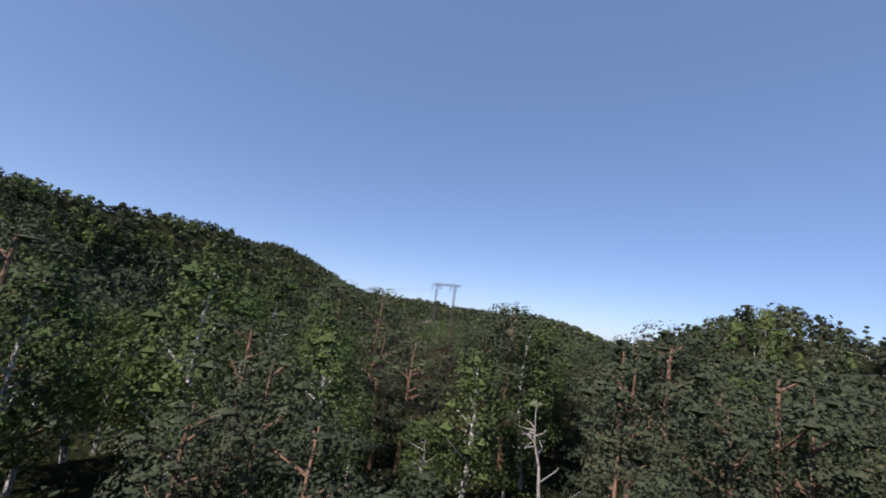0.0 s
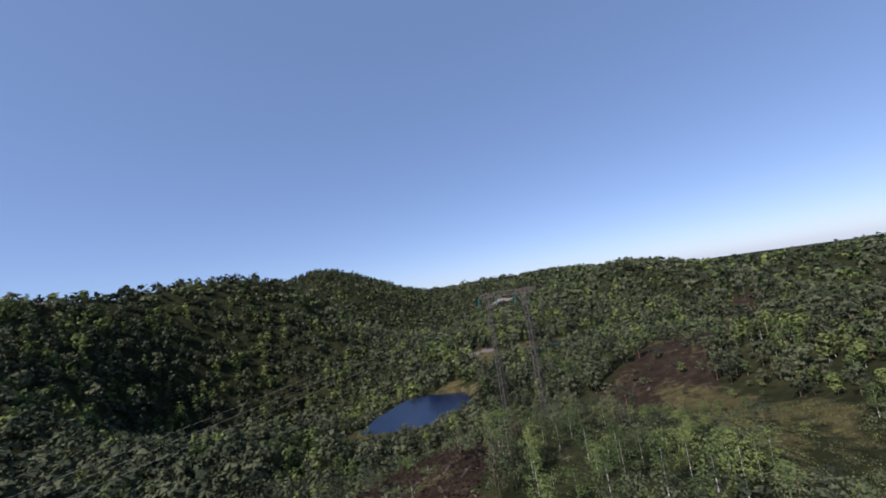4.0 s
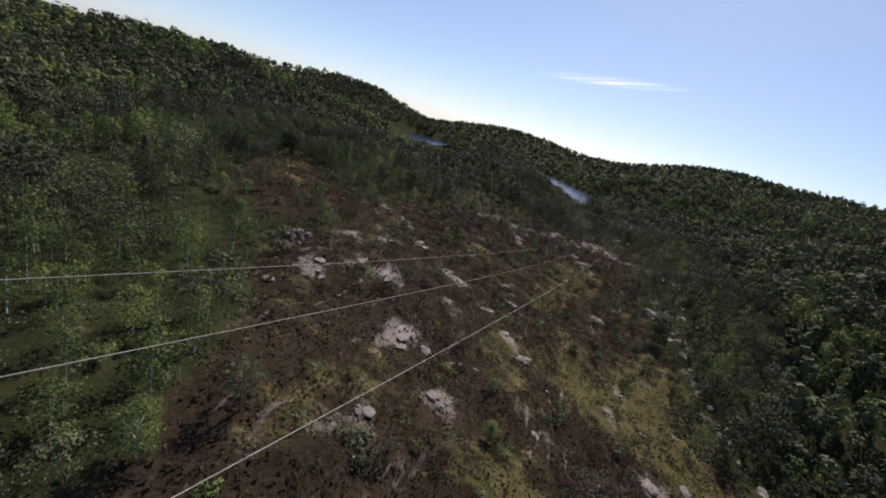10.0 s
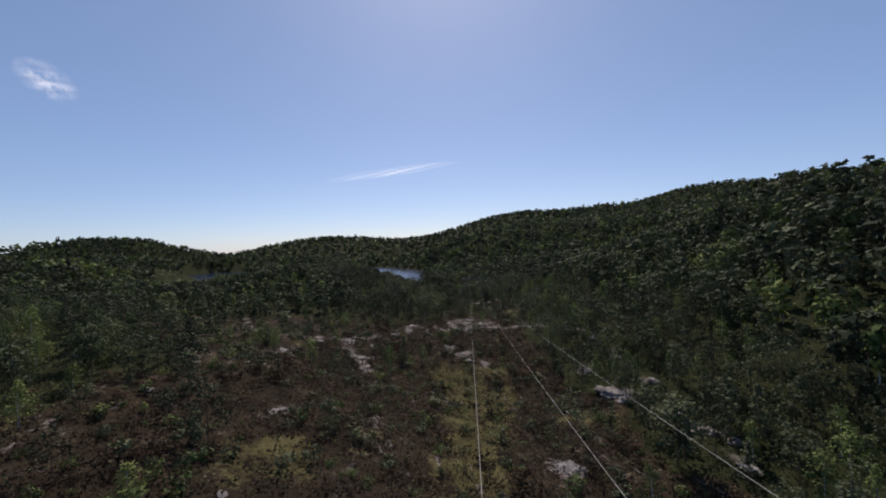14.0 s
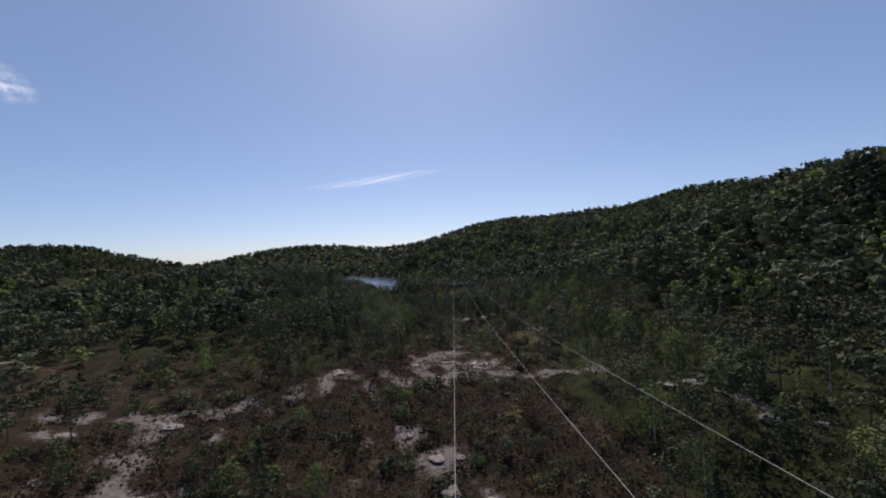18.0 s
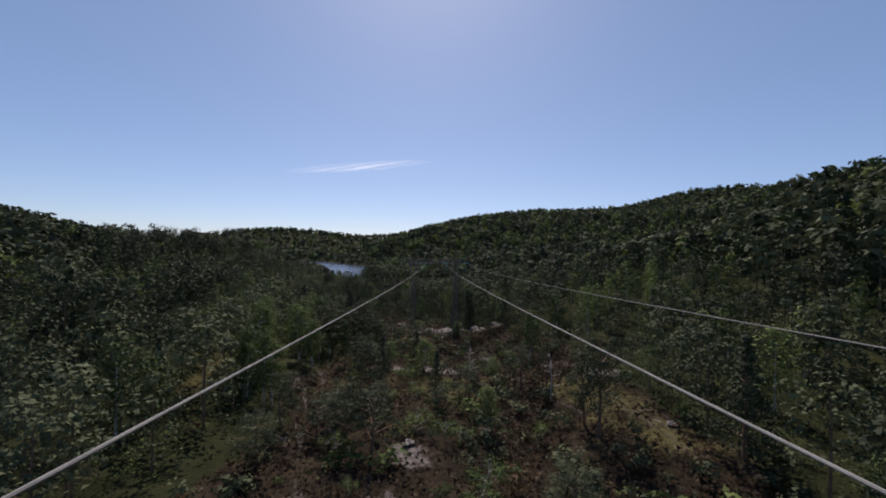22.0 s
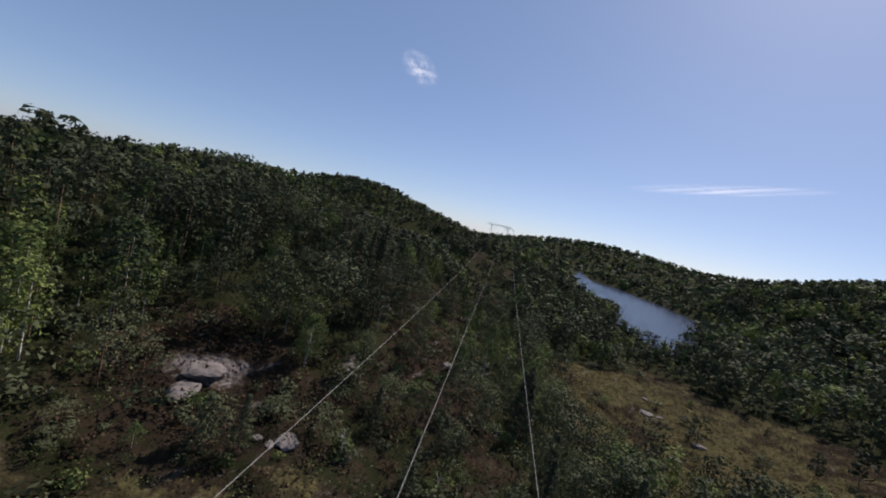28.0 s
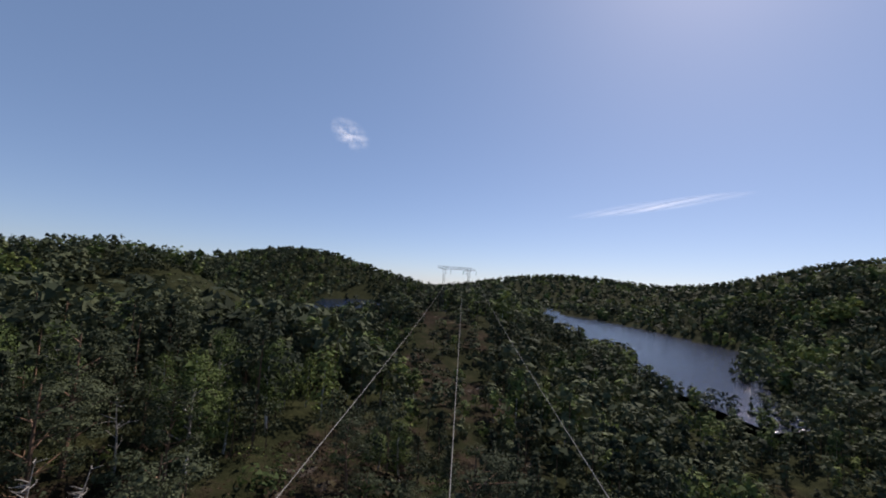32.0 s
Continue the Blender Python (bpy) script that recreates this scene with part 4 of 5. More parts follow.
def species(x, y, rs):
    """Birch in damp patches and by the open strip, spruce in stands on the slopes, pine elsewhere."""
    n = ripple(W_MID, x * 0.7 - 50, y * 0.7 + 20) + 0.9 * rs.normal(size=len(x))
    west = np.clip((-x - 60 + 0.2 * y) / 300, 0, 1)
    n = n + 1.0 * np.exp(-((x + 70) ** 2 + (y + 152) ** 2) / (2 * 34 ** 2))
    n = n + 0.7 * np.exp(-((x - 40) ** 2 + (y + 10) ** 2) / (2 * 40 ** 2))
    n = n + 0.8 * np.exp(-((x - 25) ** 2 + (y + 55) ** 2) / (2 * 60 ** 2))
    s = np.where(n > 0.75, 1, np.where(n < -1.25 + 0.4 * west, 2, 0))
    return s


_rn = np.random.RandomState(8)
LABELS = {"pine": "scots pine with a ragged dark green crown and reddish trunk", "birch": "young birch with a white trunk and light green leaves",
          "spruce": "slender dark green spruce with drooping boughs", "bush": "low rounded bush of light green leaves"}


def tree(kind, x, y, h, z):
    trunk, crown = NEAR[kind][_rn.randint(len(NEAR[kind]))]
    s = h / (10.0 if kind != "bush" else 2.0)
    w = s * _rn.uniform(0.95, 1.3) * (min(2.1, max(1.0, (7.0 / h) ** 0.75)) if kind != 'bush' else 1.2)
    root = thing("bush" if kind == "bush" else kind + "_tree", Matrix.LocRotScale((x, y, z), Euler((0, 0, _rn.uniform(0, 6.28))), (w, w, s)), LABELS[kind], "bush" if kind == "bush" else "tree", "trees of the mixed forest")
    for nm, me in (("trunk", trunk), ("crown", crown)):
        o = new(nm, me)
        o.parent = root


def bare_trunk(rs, h=7.0):
    """A dead stem with crooked bare branches."""
    bm = bmesh.new()
    p = [Vector((0, 0, -0.4))]
    for k in range(6):
        p.append(p[-1] + Vector((rs.uniform(-0.18, 0.18), rs.uniform(-0.18, 0.18), h / 6)))
    for k in range(6):
        bar(bm, p[k], p[k + 1], 0.12 - 0.017 * k, 6, 0.12 - 0.017 * (k + 1))
    for k in range(15):
        f = rs.uniform(1.5, 5.9)
        a, ln = rs.uniform(0, 6.28), rs.uniform(0.6, 1.9) * (1.15 - f / 7)
        q = p[int(f)].lerp(p[int(f) + 1], f - int(f))
        e = q + Vector((math.cos(a) * ln, math.sin(a) * ln, rs.uniform(-0.1, 0.5) * ln))
        g = e + Vector((math.cos(a + 0.7) * ln * 0.5, math.sin(a + 0.7) * ln * 0.5, rs.uniform(-0.1, 0.4) * ln))
        bar(bm, q, e, 0.04, 4, 0.025)
        bar(bm, e, g, 0.025, 4, 0.012)
    me = bpy.data.meshes.new("dead_tree")
    bm.to_mesh(me)
    bm.free()
    me.materials.append(M_BARK_DEAD)
    return me


SNAGS = [bare_trunk(_rt) for _ in range(3)]


def dead_tree(x, y, h, z):
    o = new("dead_tree", SNAGS[_rn.randint(3)])
    o.matrix_basis = Matrix.LocRotScale((x, y, z), Euler((_rn.uniform(-0.12, 0.12), _rn.uniform(-0.12, 0.12), _rn.uniform(0, 6.28))), (h / 7, h / 7, h / 7))
    return tagged(o, "dead grey tree with bare crooked branches", "tree", "dead trees among the woods")


def heights(x, y, s, rs):
    """Tree heights: low on the open strip; lowered for the camera's view of pond and mire."""
    h = np.where(s == 1, rs.uniform(4.5, 10.5, len(x)), 4.8 + 8.2 * rs.rand(len(x)) ** 1.1)
    v, u = strip(x, y)
    h = h * (1 + 0.4 * np.clip((along(x, y, LINE) - 60) / 60, 0, 1) * np.clip(u / 60, 0, 1))
    h = h * (1 + 0.22 * np.exp(-((x + 400) ** 2 + (y + 360) ** 2) / (2 * 38 ** 2)))
    h = h * np.where((along(x, y, LINE) < 14) & (openness(x, y) > 0.3), np.where(v > 262, 0.6, 0.42), 1.0)
    h = h * (1 - 0.35 * np.exp(-((x + 180) ** 2 + (y + 185) ** 2) / (2 * 55 ** 2)))
    h = h * (1 - 0.25 * np.exp(-((x - 0) ** 2 + (y - 70) ** 2) / (2 * 45 ** 2)))
    h = h * (1 - 0.5 * np.exp(-((x + 60) ** 2 + (y + 98) ** 2) / (2 * 22 ** 2)))
    return h * (1 - 0.45 * np.exp(-((x - 48) ** 2 + (y + 8) ** 2) / (2 * 32 ** 2)))


SIGHT_LANES = []


def low(x0, y0, z0, x1, y1, z1, w):
    """A camera sight line, from one height to another, that treetops stay under."""
    SIGHT_LANES.append((x0, y0, z0, x1, y1, z1, w))


# trees lowered along the camera's sight lines to lake, ponds, mires, pylons and ridges
low(-23, -12, 54.3, -505, -854, -2.7, 24)
low(-25, -11, 54.4, -594, -858, -0.6, 24)
low(-36, -25, 50.3, -545, -851, -2.6, 24)
low(-43, -34, 48.0, -483, -785, 0.3, 24)
low(-45, -33, 48.2, -587, -838, 0.1, 24)
low(-60, -49, 45.5, -494, -780, -0.8, 14)
low(-79, -61, 43.6, -485, -773, 2.8, 14)
low(-45, -17, 49.6, -548, -379, 3.0, 10)
low(-53, -25, 47.4, -551, -377, 2.1, 10)
low(-69, -41, 44.9, -504, -345, 4.7, 9)
low(-172, -95, 32.8, -524, -358, 1.5, 8)
low(-232, -127, 25.7, -524, -355, 0.5, 8)
low(-302, -164, 15.2, -509, -338, 1.3, 8)
low(-314, -170, 15.2, -520, -345, 0.2, 8)
low(-387, -240, 27.1, -645, -546, 7.7, 9)
low(-389, -238, 26.2, -607, -445, 2.6, 9)
low(-391, -236, 25.1, -574, -376, -0.8, 9)
low(-414, -294, 25.7, -794, -718, -1.3, 10)
low(-415, -292, 25.0, -634, -497, 3.9, 9)
low(-417, -290, 23.7, -606, -437, -3.0, 9)
low(-419, -287, 23.1, -583, -392, -2.7, 9)
low(-409, -284, 25.0, -658, -529, -2.7, 9)
low(-400, -265, 26.0, -632, -500, 1.1, 9)
low(-429, -311, 25.4, -652, -512, -0.9, 9)
low(-431, -309, 24.6, -622, -454, -1.9, 9)
low(-381, -224, 25.0, -654, -474, 2.7, 10)
low(-34, -55, 41.8, -22, 139, -11.7, 9)
low(-31, -56, 42.4, 4, 151, -11.0, 9)
low(-28, -56, 42.8, 28, 167, -12.8, 8)
low(-8, 3, 45.0, -15, 143, -12.6, 8)
low(-4, 3, 46.7, 7, 163, -10.1, 8)
low(-1, 3, 47.3, 28, 170, -10.0, 8)
low(6, 1, 51.2, 110, 234, -1.9, 9)
low(8, -0, 51.6, 144, 244, -2.7, 9)
low(-22, -59, 45.7, 115, 208, 1.6, 8)
low(-44, -85, 38.1, -2, 141, -12.6, 8)
low(-387, -234, 23.6, -502, -334, -6.4, 8)
low(-388, -231, 22.9, -498, -304, -5.9, 7)
low(-390, -228, 23.0, -502, -280, -3.8, 7)
low(-390, -229, 21.0, -475, -272, -7.4, 7)
low(-385, -235, 21.6, -457, -309, -6.4, 7)
low(-416, -283, 17.7, -477, -316, -7.6, 7)
low(-417, -279, 15.9, -474, -297, -10.0, 7)
low(-418, -276, 17.7, -488, -290, -8.1, 8)
low(-405, -264, 14.5, -449, -286, -10.8, 7)
low(-366, -243, 16.4, -363, -269, 4.1, 7)
low(-358, -241, 11.9, -351, -259, -0.1, 6)
low(-19, -67, 43.0, 72, 38, 3.8, 7)
low(-17, -69, 43.3, 79, 19, 8.2, 7)
low(-15, -71, 42.0, 61, -17, 12.4, 7)
low(-18, -67, 41.7, 40, -7, 14.3, 7)
low(-14, -73, 40.2, 41, -41, 15.7, 7)
low(-12, -2, 46.5, -48, 140, -17.0, 7)
low(-10, -2, 47.4, -38, 166, -20.9, 7)
low(-0, -2, 47.4, 40, 149, -14.9, 6)
low(-46, -103, 39.9, -29, -35, 28.7, 6)
low(-46, -89, 39.2, -23, 129, -9.7, 8)
low(-43, -90, 39.6, 12, 144, -9.8, 8)
low(-38, -92, 41.5, 100, 180, 1.3, 8)
low(-360, -230, 28.6, -309, -311, 29.5, 7)
low(-361, -231, 28.6, -317, -315, 29.4, 7)
low(-363, -232, 28.6, -327, -331, 29.0, 8)
low(-364, -232, 28.6, -339, -344, 29.3, 8)
low(-31, -70, 48, -2.7, 4.7, 24.0, 4)
low(-74, -172, 34.3, -5, -13, 39.0, 4)
low(-73, -172, 34.4, 0, -15, 39.9, 4)
low(-60, -149, 38.8, -3, -10, 44.4, 4)
low(-61, -148, 38.7, -9, -8, 43.2, 4)
low(-366, -217, 26, -362, -266, 12, 9)
low(-29, -72, 48, 2.6, -4.7, 28.0, 4)


# greatest treetop height that leaves the camera's sight lines open
def sight_cap(x, y):
    out = np.full(len(x), 1e6)
    for x0, y0, z0, x1, y1, z1, w in SIGHT_LANES:
        dx, dy = x1 - x0, y1 - y0
        f = ((x - x0) * dx + (y - y0) * dy) / (dx * dx + dy * dy)
        side = np.abs((x - x0) * dy - (y - y0) * dx) / math.hypot(dx, dy)
        m = (f > 0) & (f < 1.02) & (side < w)
        out[m] = np.minimum(out[m], (z0 + (z1 - z0) * f)[m])
    return out


# tall birches beside the take-off place, then the woods
for bx, by, bh in ((-85.5, -157.5, 7.4), (-83.5, -154.5, 9.6), (-80.4, -155.6, 9.0), (-78.2, -152.0, 10.4), (-58.5, -158.5, 10.2)):
    tree("birch", bx, by, bh, float(ground(np.array([bx]), np.array([by]))[0]))
# single trees and bushes standing free on the slope below the first pylon and by the trail
for kind, bx, by, bh in (("birch", -13.9, -19.7, 5.8), ("pine", -21.7, -22.8, 5.6), ("birch", -52.8, -18.2, 3.6), ("pine", -34.6, -7.1, 4.6), ("bush", -14.5, -6.8, 2.8), ("bush", -27.2, -5.8, 2.2), ("bush", -18.1, -6.0, 2.4),
                         ("birch", -197.2, -123.6, 5.4), ("birch", -166.6, -10.9, 6.5), ("birch", -212.1, -142.2, 3.4), ("bush", -301.0, -152.7, 2.0), ("pine", -429.0, -282.6, 5.0), ("pine", -426.6, -264.9, 6.0), ("pine", -465.9, -282.8, 3.6), ("pine", -470.8, -268.9, 3.8), ("birch", -332.5, -199.2, 5.0), ("bush", -291.5, -156.3, 1.7), ("bush", -295.7, -155.3, 1.5), ("bush", -296.3, -151.8, 1.9), ("bush", -299.0, -149.3, 1.6), ("bush", -298.3, -146.0, 1.8), ("bush", -293.5, -153.6, 1.6), ("bush", -386.9, -254.6, 2.6), ("bush", -399.4, -264.4, 2.4), ("bush", -390.0, -258.0, 2.2)):
    tree(kind, bx, by, bh, float(ground(np.array([bx]), np.array([by]))[0]))
tx, ty = scatter((-620, -560), (260, 330), 4.7, _rn, lambda x, y: flight_distance(x, y) < 200)
ex, ey = scatter((-620, -560), (120, 40), 5.4, _rn, lambda x, y: (flight_distance(x, y) < 95) & (((y < -125) & (x > -140)) | ((y < -165) & (x < -250))))
tx, ty = np.concatenate([tx, ex]), np.concatenate([ty, ey])
sp = species(tx, ty, _rn)
tz = ground(tx, ty)
th = np.minimum(heights(tx, ty, sp, _rn), np.minimum(clear_height(tx, ty) - 3.0 - tz, np.maximum(sight_cap(tx, ty) - tz, 2.2)))
td = flight_distance(tx, ty)
ok = (th > 1.6) & ((inside(tx, ty, MOUND, 3) < 0.5) | (np.abs(np.sin(tx * 12.9 + ty * 78.2)) < 0.10))
tx, ty, tz, th, sp, td = tx[ok], ty[ok], tz[ok], th[ok], sp[ok], td[ok]
tr = flight_reach(tx, ty, tz + 0.8 * th)
single = np.zeros(len(tx), bool)
for k in range(3):
    m = np.where((sp == k) & (td < 60))[0]
    single[m[np.argsort(tr[m])[:125]]] = True
    m = np.where((sp == k) & (np.abs(tx + 400) < 46) & (np.abs(ty + 335) < 32))[0]
    single[m[np.argsort(tr[m])[:48]]] = True
for i in np.where(single)[0]:
    kind = NAMES[sp[i]] if th[i] > 3.0 or sp[i] != 1 else "bush"
    if _rn.rand() < 0.045 and not (ty[i] > -40 and tx[i] > -20):
        dead_tree(tx[i], ty[i], min(th[i], 7.0), tz[i])
    else:
        tree(kind, tx[i], ty[i], th[i], tz[i])


def grow(templates, x, y, z, h, rs, stocky=True):
    """Many trees as one sheaf of triangles, with their shading normals."""
    out, turned, tones = [], [], []
    pick = rs.randint(len(templates), size=len(x))
    for t, (tv, tn, tt) in enumerate(templates):
        m = pick == t
        n = m.sum()
        if not n:
            continue
        a = rs.uniform(0, 6.28, n)
        s = h[m] / 10.0
        w = s * rs.uniform(0.85, 1.35, n)
        if stocky:
            w = w * np.clip((7.0 / h[m]) ** 0.75, 1.0, 2.1)
        ca_, sa = np.cos(a), np.sin(a)
        v = np.empty((n, len(tv), 3), np.float32)
        v[..., 0] = (tv[:, 0] * ca_[:, None] - tv[:, 1] * sa[:, None]) * w[:, None] + x[m][:, None]
        v[..., 1] = (tv[:, 0] * sa[:, None] + tv[:, 1] * ca_[:, None]) * w[:, None] + y[m][:, None]
        v[..., 2] = tv[:, 2] * s[:, None] + z[m][:, None]
        out.append(v.reshape(-1, 3))
        q = np.empty((n, len(tv), 3), np.float32)
        q[..., 0] = tn[:, 0] * ca_[:, None] - tn[:, 1] * sa[:, None]
        q[..., 1] = tn[:, 0] * sa[:, None] + tn[:, 1] * ca_[:, None]
        q[..., 2] = tn[:, 2]
        turned.append(q.reshape(-1, 3))
        tones.append((rs.normal(size=n)[:, None] * 0.34 + tt[None, :]).ravel())
    return np.concatenate(out), np.concatenate(turned), np.concatenate(tones)


def stems(x, y, z, h):
    """Three-sided stems for the woods."""
    n = len(x)
    a = np.arange(3) * 2.094
    r = (h * 0.014)[:, None]
    lo = np.stack([x[:, None] + np.cos(a) * r, y[:, None] + np.sin(a) * r, np.repeat(z[:, None] - 0.5, 3, 1)], -1)
    hi = np.stack([x[:, None] + np.cos(a) * r * 0.4, y[:, None] + np.sin(a) * r * 0.4, np.repeat((z + h * 0.8)[:, None], 3, 1)], -1)
    v = np.concatenate([lo, hi], 1).reshape(-1, 3)
    f = np.array([(0, 1, 4), (0, 4, 3), (1, 2, 5), (1, 5, 4), (2, 0, 3), (2, 3, 5)])
    return v, (np.arange(n)[:, None, None] * 6 + f).reshape(-1, 3)


def woods(x, y, z, h, s, templates, label):
    for k, nm in enumerate(NAMES):
        m = s == k
        if not m.any():
            continue
        v, q, tn = grow(templates[nm], x[m], y[m], z[m], h[m], _rn)
        tagged(new(nm + "_wood", mesh_from(nm + "_wood", v, tris(v), KINDS[nm][0], False, q, tn)), label % nm, "forest", kind="stuff")


m = ~single & (tr < 36)
woods(tx[m], ty[m], tz[m], th[m], sp[m], BESIDE, "mixed %s trees standing nearest to the line")
m = ~single & (tr >= 36) & (tr < 72)
woods(tx[m], ty[m], tz[m], th[m], sp[m], CLOSE, "mixed %s trees standing close beside the line")
m = ~single & (tr >= 72)
woods(tx[m], ty[m], tz[m], th[m], sp[m], MIDDLE, "mixed %s trees covering the nearer slopes")
for k, nm in enumerate(NAMES):
    m = ~single & (sp == k)
    v, f = stems(tx[m], ty[m], tz[m], th[m])
    tagged(new("tree_stems", mesh_from("tree_stems", v, f, KINDS[nm][1])), "thin upright stems of the %s wood" % nm, "forest", kind="stuff")
fx, fy = scatter((-1000, -900), (700, 900), 6.8, _rn, lambda x, y: (flight_distance(x, y) >= 200) & (flight_distance(x, y) < 430))
fs = species(fx, fy, _rn)
fz = ground(fx, fy) - 2.0
fh = np.minimum(_rn.uniform(9.5, 16.0, len(fx)), np.maximum(sight_cap(fx, fy) - fz, 3.0))
woods(fx, fy, fz, fh, fs, REMOTE, "woods of %s on the slopes beyond")
fx, fy = scatter((-1500, -1300), (900, 1300), 10.0, _rn, lambda x, y: (flight_distance(x, y) >= 430) & (np.hypot(x + 250, y + 50) < 1300), 0.3)
fs = species(fx, fy, _rn)
fz = ground(fx, fy) - 4.0
fh = np.minimum(_rn.uniform(9.5, 15.0, len(fx)), np.maximum(sight_cap(fx, fy) - fz, 3.0))
woods(fx, fy, fz, fh, fs, DISTANT, "distant woods of %s covering the hills")
fx, fy = scatter((-3600, -3300), (2600, 3400), 27.0, _rn, lambda x, y: (np.hypot(x + 250, y + 50) >= 1290) & ((np.hypot(x + 250, y + 50) < 2300) | (np.abs(np.sin(x * 12.9 + y * 78.2)) < 0.25)), 0.3)
fs = species(fx, fy, _rn)
woods(fx, fy, ground(fx, fy) - 1.0, _rn.uniform(14.0, 22.0, len(fx)), fs, HAZY, "far wooded ridges of %s")

# bushes on the cleared strip
bx_, by_ = np.meshgrid(np.arange(-480, 40, 5.2), np.arange(-370, 20, 5.2))
bx_, by_ = bx_.ravel() + _rn.uniform(-2.6, 2.6, bx_.size), by_.ravel() + _rn.uniform(-2.6, 2.6, by_.size)
_h, _m, _b0 = covers(bx_, by_)
bd = flight_distance(bx_, by_)
want = (bd < 45) & (_b0 < 0.4) & (_rn.rand(len(bx_)) < 0.35 + 0.35 * (by_ < -130)) & (inside(bx_, by_, MEADOW, 3) < 0.5) & (inside(bx_, by_, GLADE, 3) < 0.5) & ((inside(bx_, by_, MOUND, 3) < 0.5) | (np.abs(np.sin(bx_ * 12.9)) < 0.3)) & (clear_height(bx_, by_, 4.0) - ground(bx_, by_) > 4.5)
pick_ = np.where(want)[0]
pick_ = pick_[np.argsort(bd[pick_])[:290]]
for i in pick_:
    tree("bush", bx_[i], by_[i], _rn.uniform(0.9, 2.4), float(ground(bx_[i:i + 1], by_[i:i + 1])[0]))

# rounded shrubs of juniper, heather and willow over the open ground
sx_, sy_ = np.meshgrid(np.arange(-500, 40, 2.6), np.arange(-420, 30, 2.6))
sx_, sy_ = sx_.ravel() + _rn.uniform(-1.5, 1.5, sx_.size), sy_.ravel() + _rn.uniform(-1.5, 1.5, sy_.size)
_h, _m, _b0 = covers(sx_, sy_)
_v, _u = strip(sx_, sy_)
want = (flight_distance(sx_, sy_) < 80) & (_h > 0.3) & (_b0 < 0.3) & (inside(sx_, sy_, MEADOW, 3) < 0.5) & (inside(sx_, sy_, CLEARING, 3) < 0.3) & (_rn.rand(len(sx_)) < 0.15 + 0.42 * np.clip((_v - 70) / 70, 0, 1) - 0.45 * _m)
sx_, sy_ = sx_[want], sy_[want]
sz_ = ground(sx_, sy_)
sh_ = np.minimum(0.6 + 2.4 * _rn.rand(len(sx_)) ** 1.6, clear_height(sx_, sy_, 4.0) - 3.0 - sz_)
kind_ = ripple(W_MID, sx_ * 2.1 + 7, sy_ * 2.1 - 9) + 0.8 * _rn.normal(size=len(sx_))
for nm, leaf_m, m, txt in (("juniper_shrubs", M_PINE, kind_ < 0.1, "dark green juniper shrubs among the heather"), ("heather_shrubs", M_HEATHER, (kind_ >= 0.1) & (kind_ < 0.75), "brown heather shrubs on the open slope"),
                           ("willow_shrubs", M_BIRCH, kind_ >= 0.75, "light green willow shrubs on the open slope")):
    shapes = []
    for _ in range(5):
        c = np.stack([_rn.uniform(-0.45, 0.45, 7), _rn.uniform(-0.45, 0.45, 7), _rn.uniform(0.15, 0.75, 7)], -1)
        lv, ln = leaf_cloud(c, _rn.uniform(0.22, 0.38, 7), 16, 0.10, 0.8, _rn, 0.5)
        shapes.append((lv * 10, ln, np.repeat(_rn.uniform(-0.16, 0.16, len(lv) // 3), 3)))
    m = m & (sh_ > 0.4)
    v, q, tn = grow(shapes, sx_[m], sy_[m], sz_[m], sh_[m] * 1.0, _rn, False)
    tagged(new(nm, mesh_from(nm, v, tris(v), leaf_m, False, q, tn)), txt, "shrubs", kind="stuff")

# heather, moss tufts and low scrub on the open strip
def tufts(name, material, spacing, keep, size, label, chance, per, leaf, zone=None):
    ax, ay = np.meshgrid(np.arange(-510, 70, spacing), np.arange(-460, 60, spacing))
    x = ax.ravel() + _rn.uniform(-0.5, 0.5, ax.size) * spacing
    y = ay.ravel() + _rn.uniform(-0.5, 0.5, ax.size) * spacing
    m = flight_distance(x, y) < 55 if zone is None else inside(x, y, zone, 5) > 0.4
    x, y = x[m], y[m]
    hh, mm, bb = covers(x, y)
    m = (_rn.rand(len(x)) < chance * keep(hh, mm, bb)) & (wood_density(x, y) < (1.1 if name in ('undergrowth', 'scrub') else 0.9))
    for poly in (LAKE, POND, TARN, FAR_LAKE):
        m &= inside(x, y, poly, 2) < 0.5
    x, y = x[m], y[m]
    c = np.array([(0, 0, 0.25), (0.3, 0.1, 0.2), (-0.2, 0.3, 0.2), (0.0, -0.3, 0.22)])
    tv = [(lv * 10, ln, np.repeat(_rn.uniform(-0.16, 0.16, len(lv) // 3), 3)) for lv, ln in (leaf_cloud(c, [0.45] * 4, per, leaf, 0.6, _rn, 1.3) for _ in range(4))]
    v, q, tn = grow(tv, x, y, ground(x, y), _rn.uniform(0.6, 1.5, len(x)) * size, _rn, False)
    tagged(new(name, mesh_from(name, v, tris(v), material, False, q, tn)), label, name, kind="stuff")


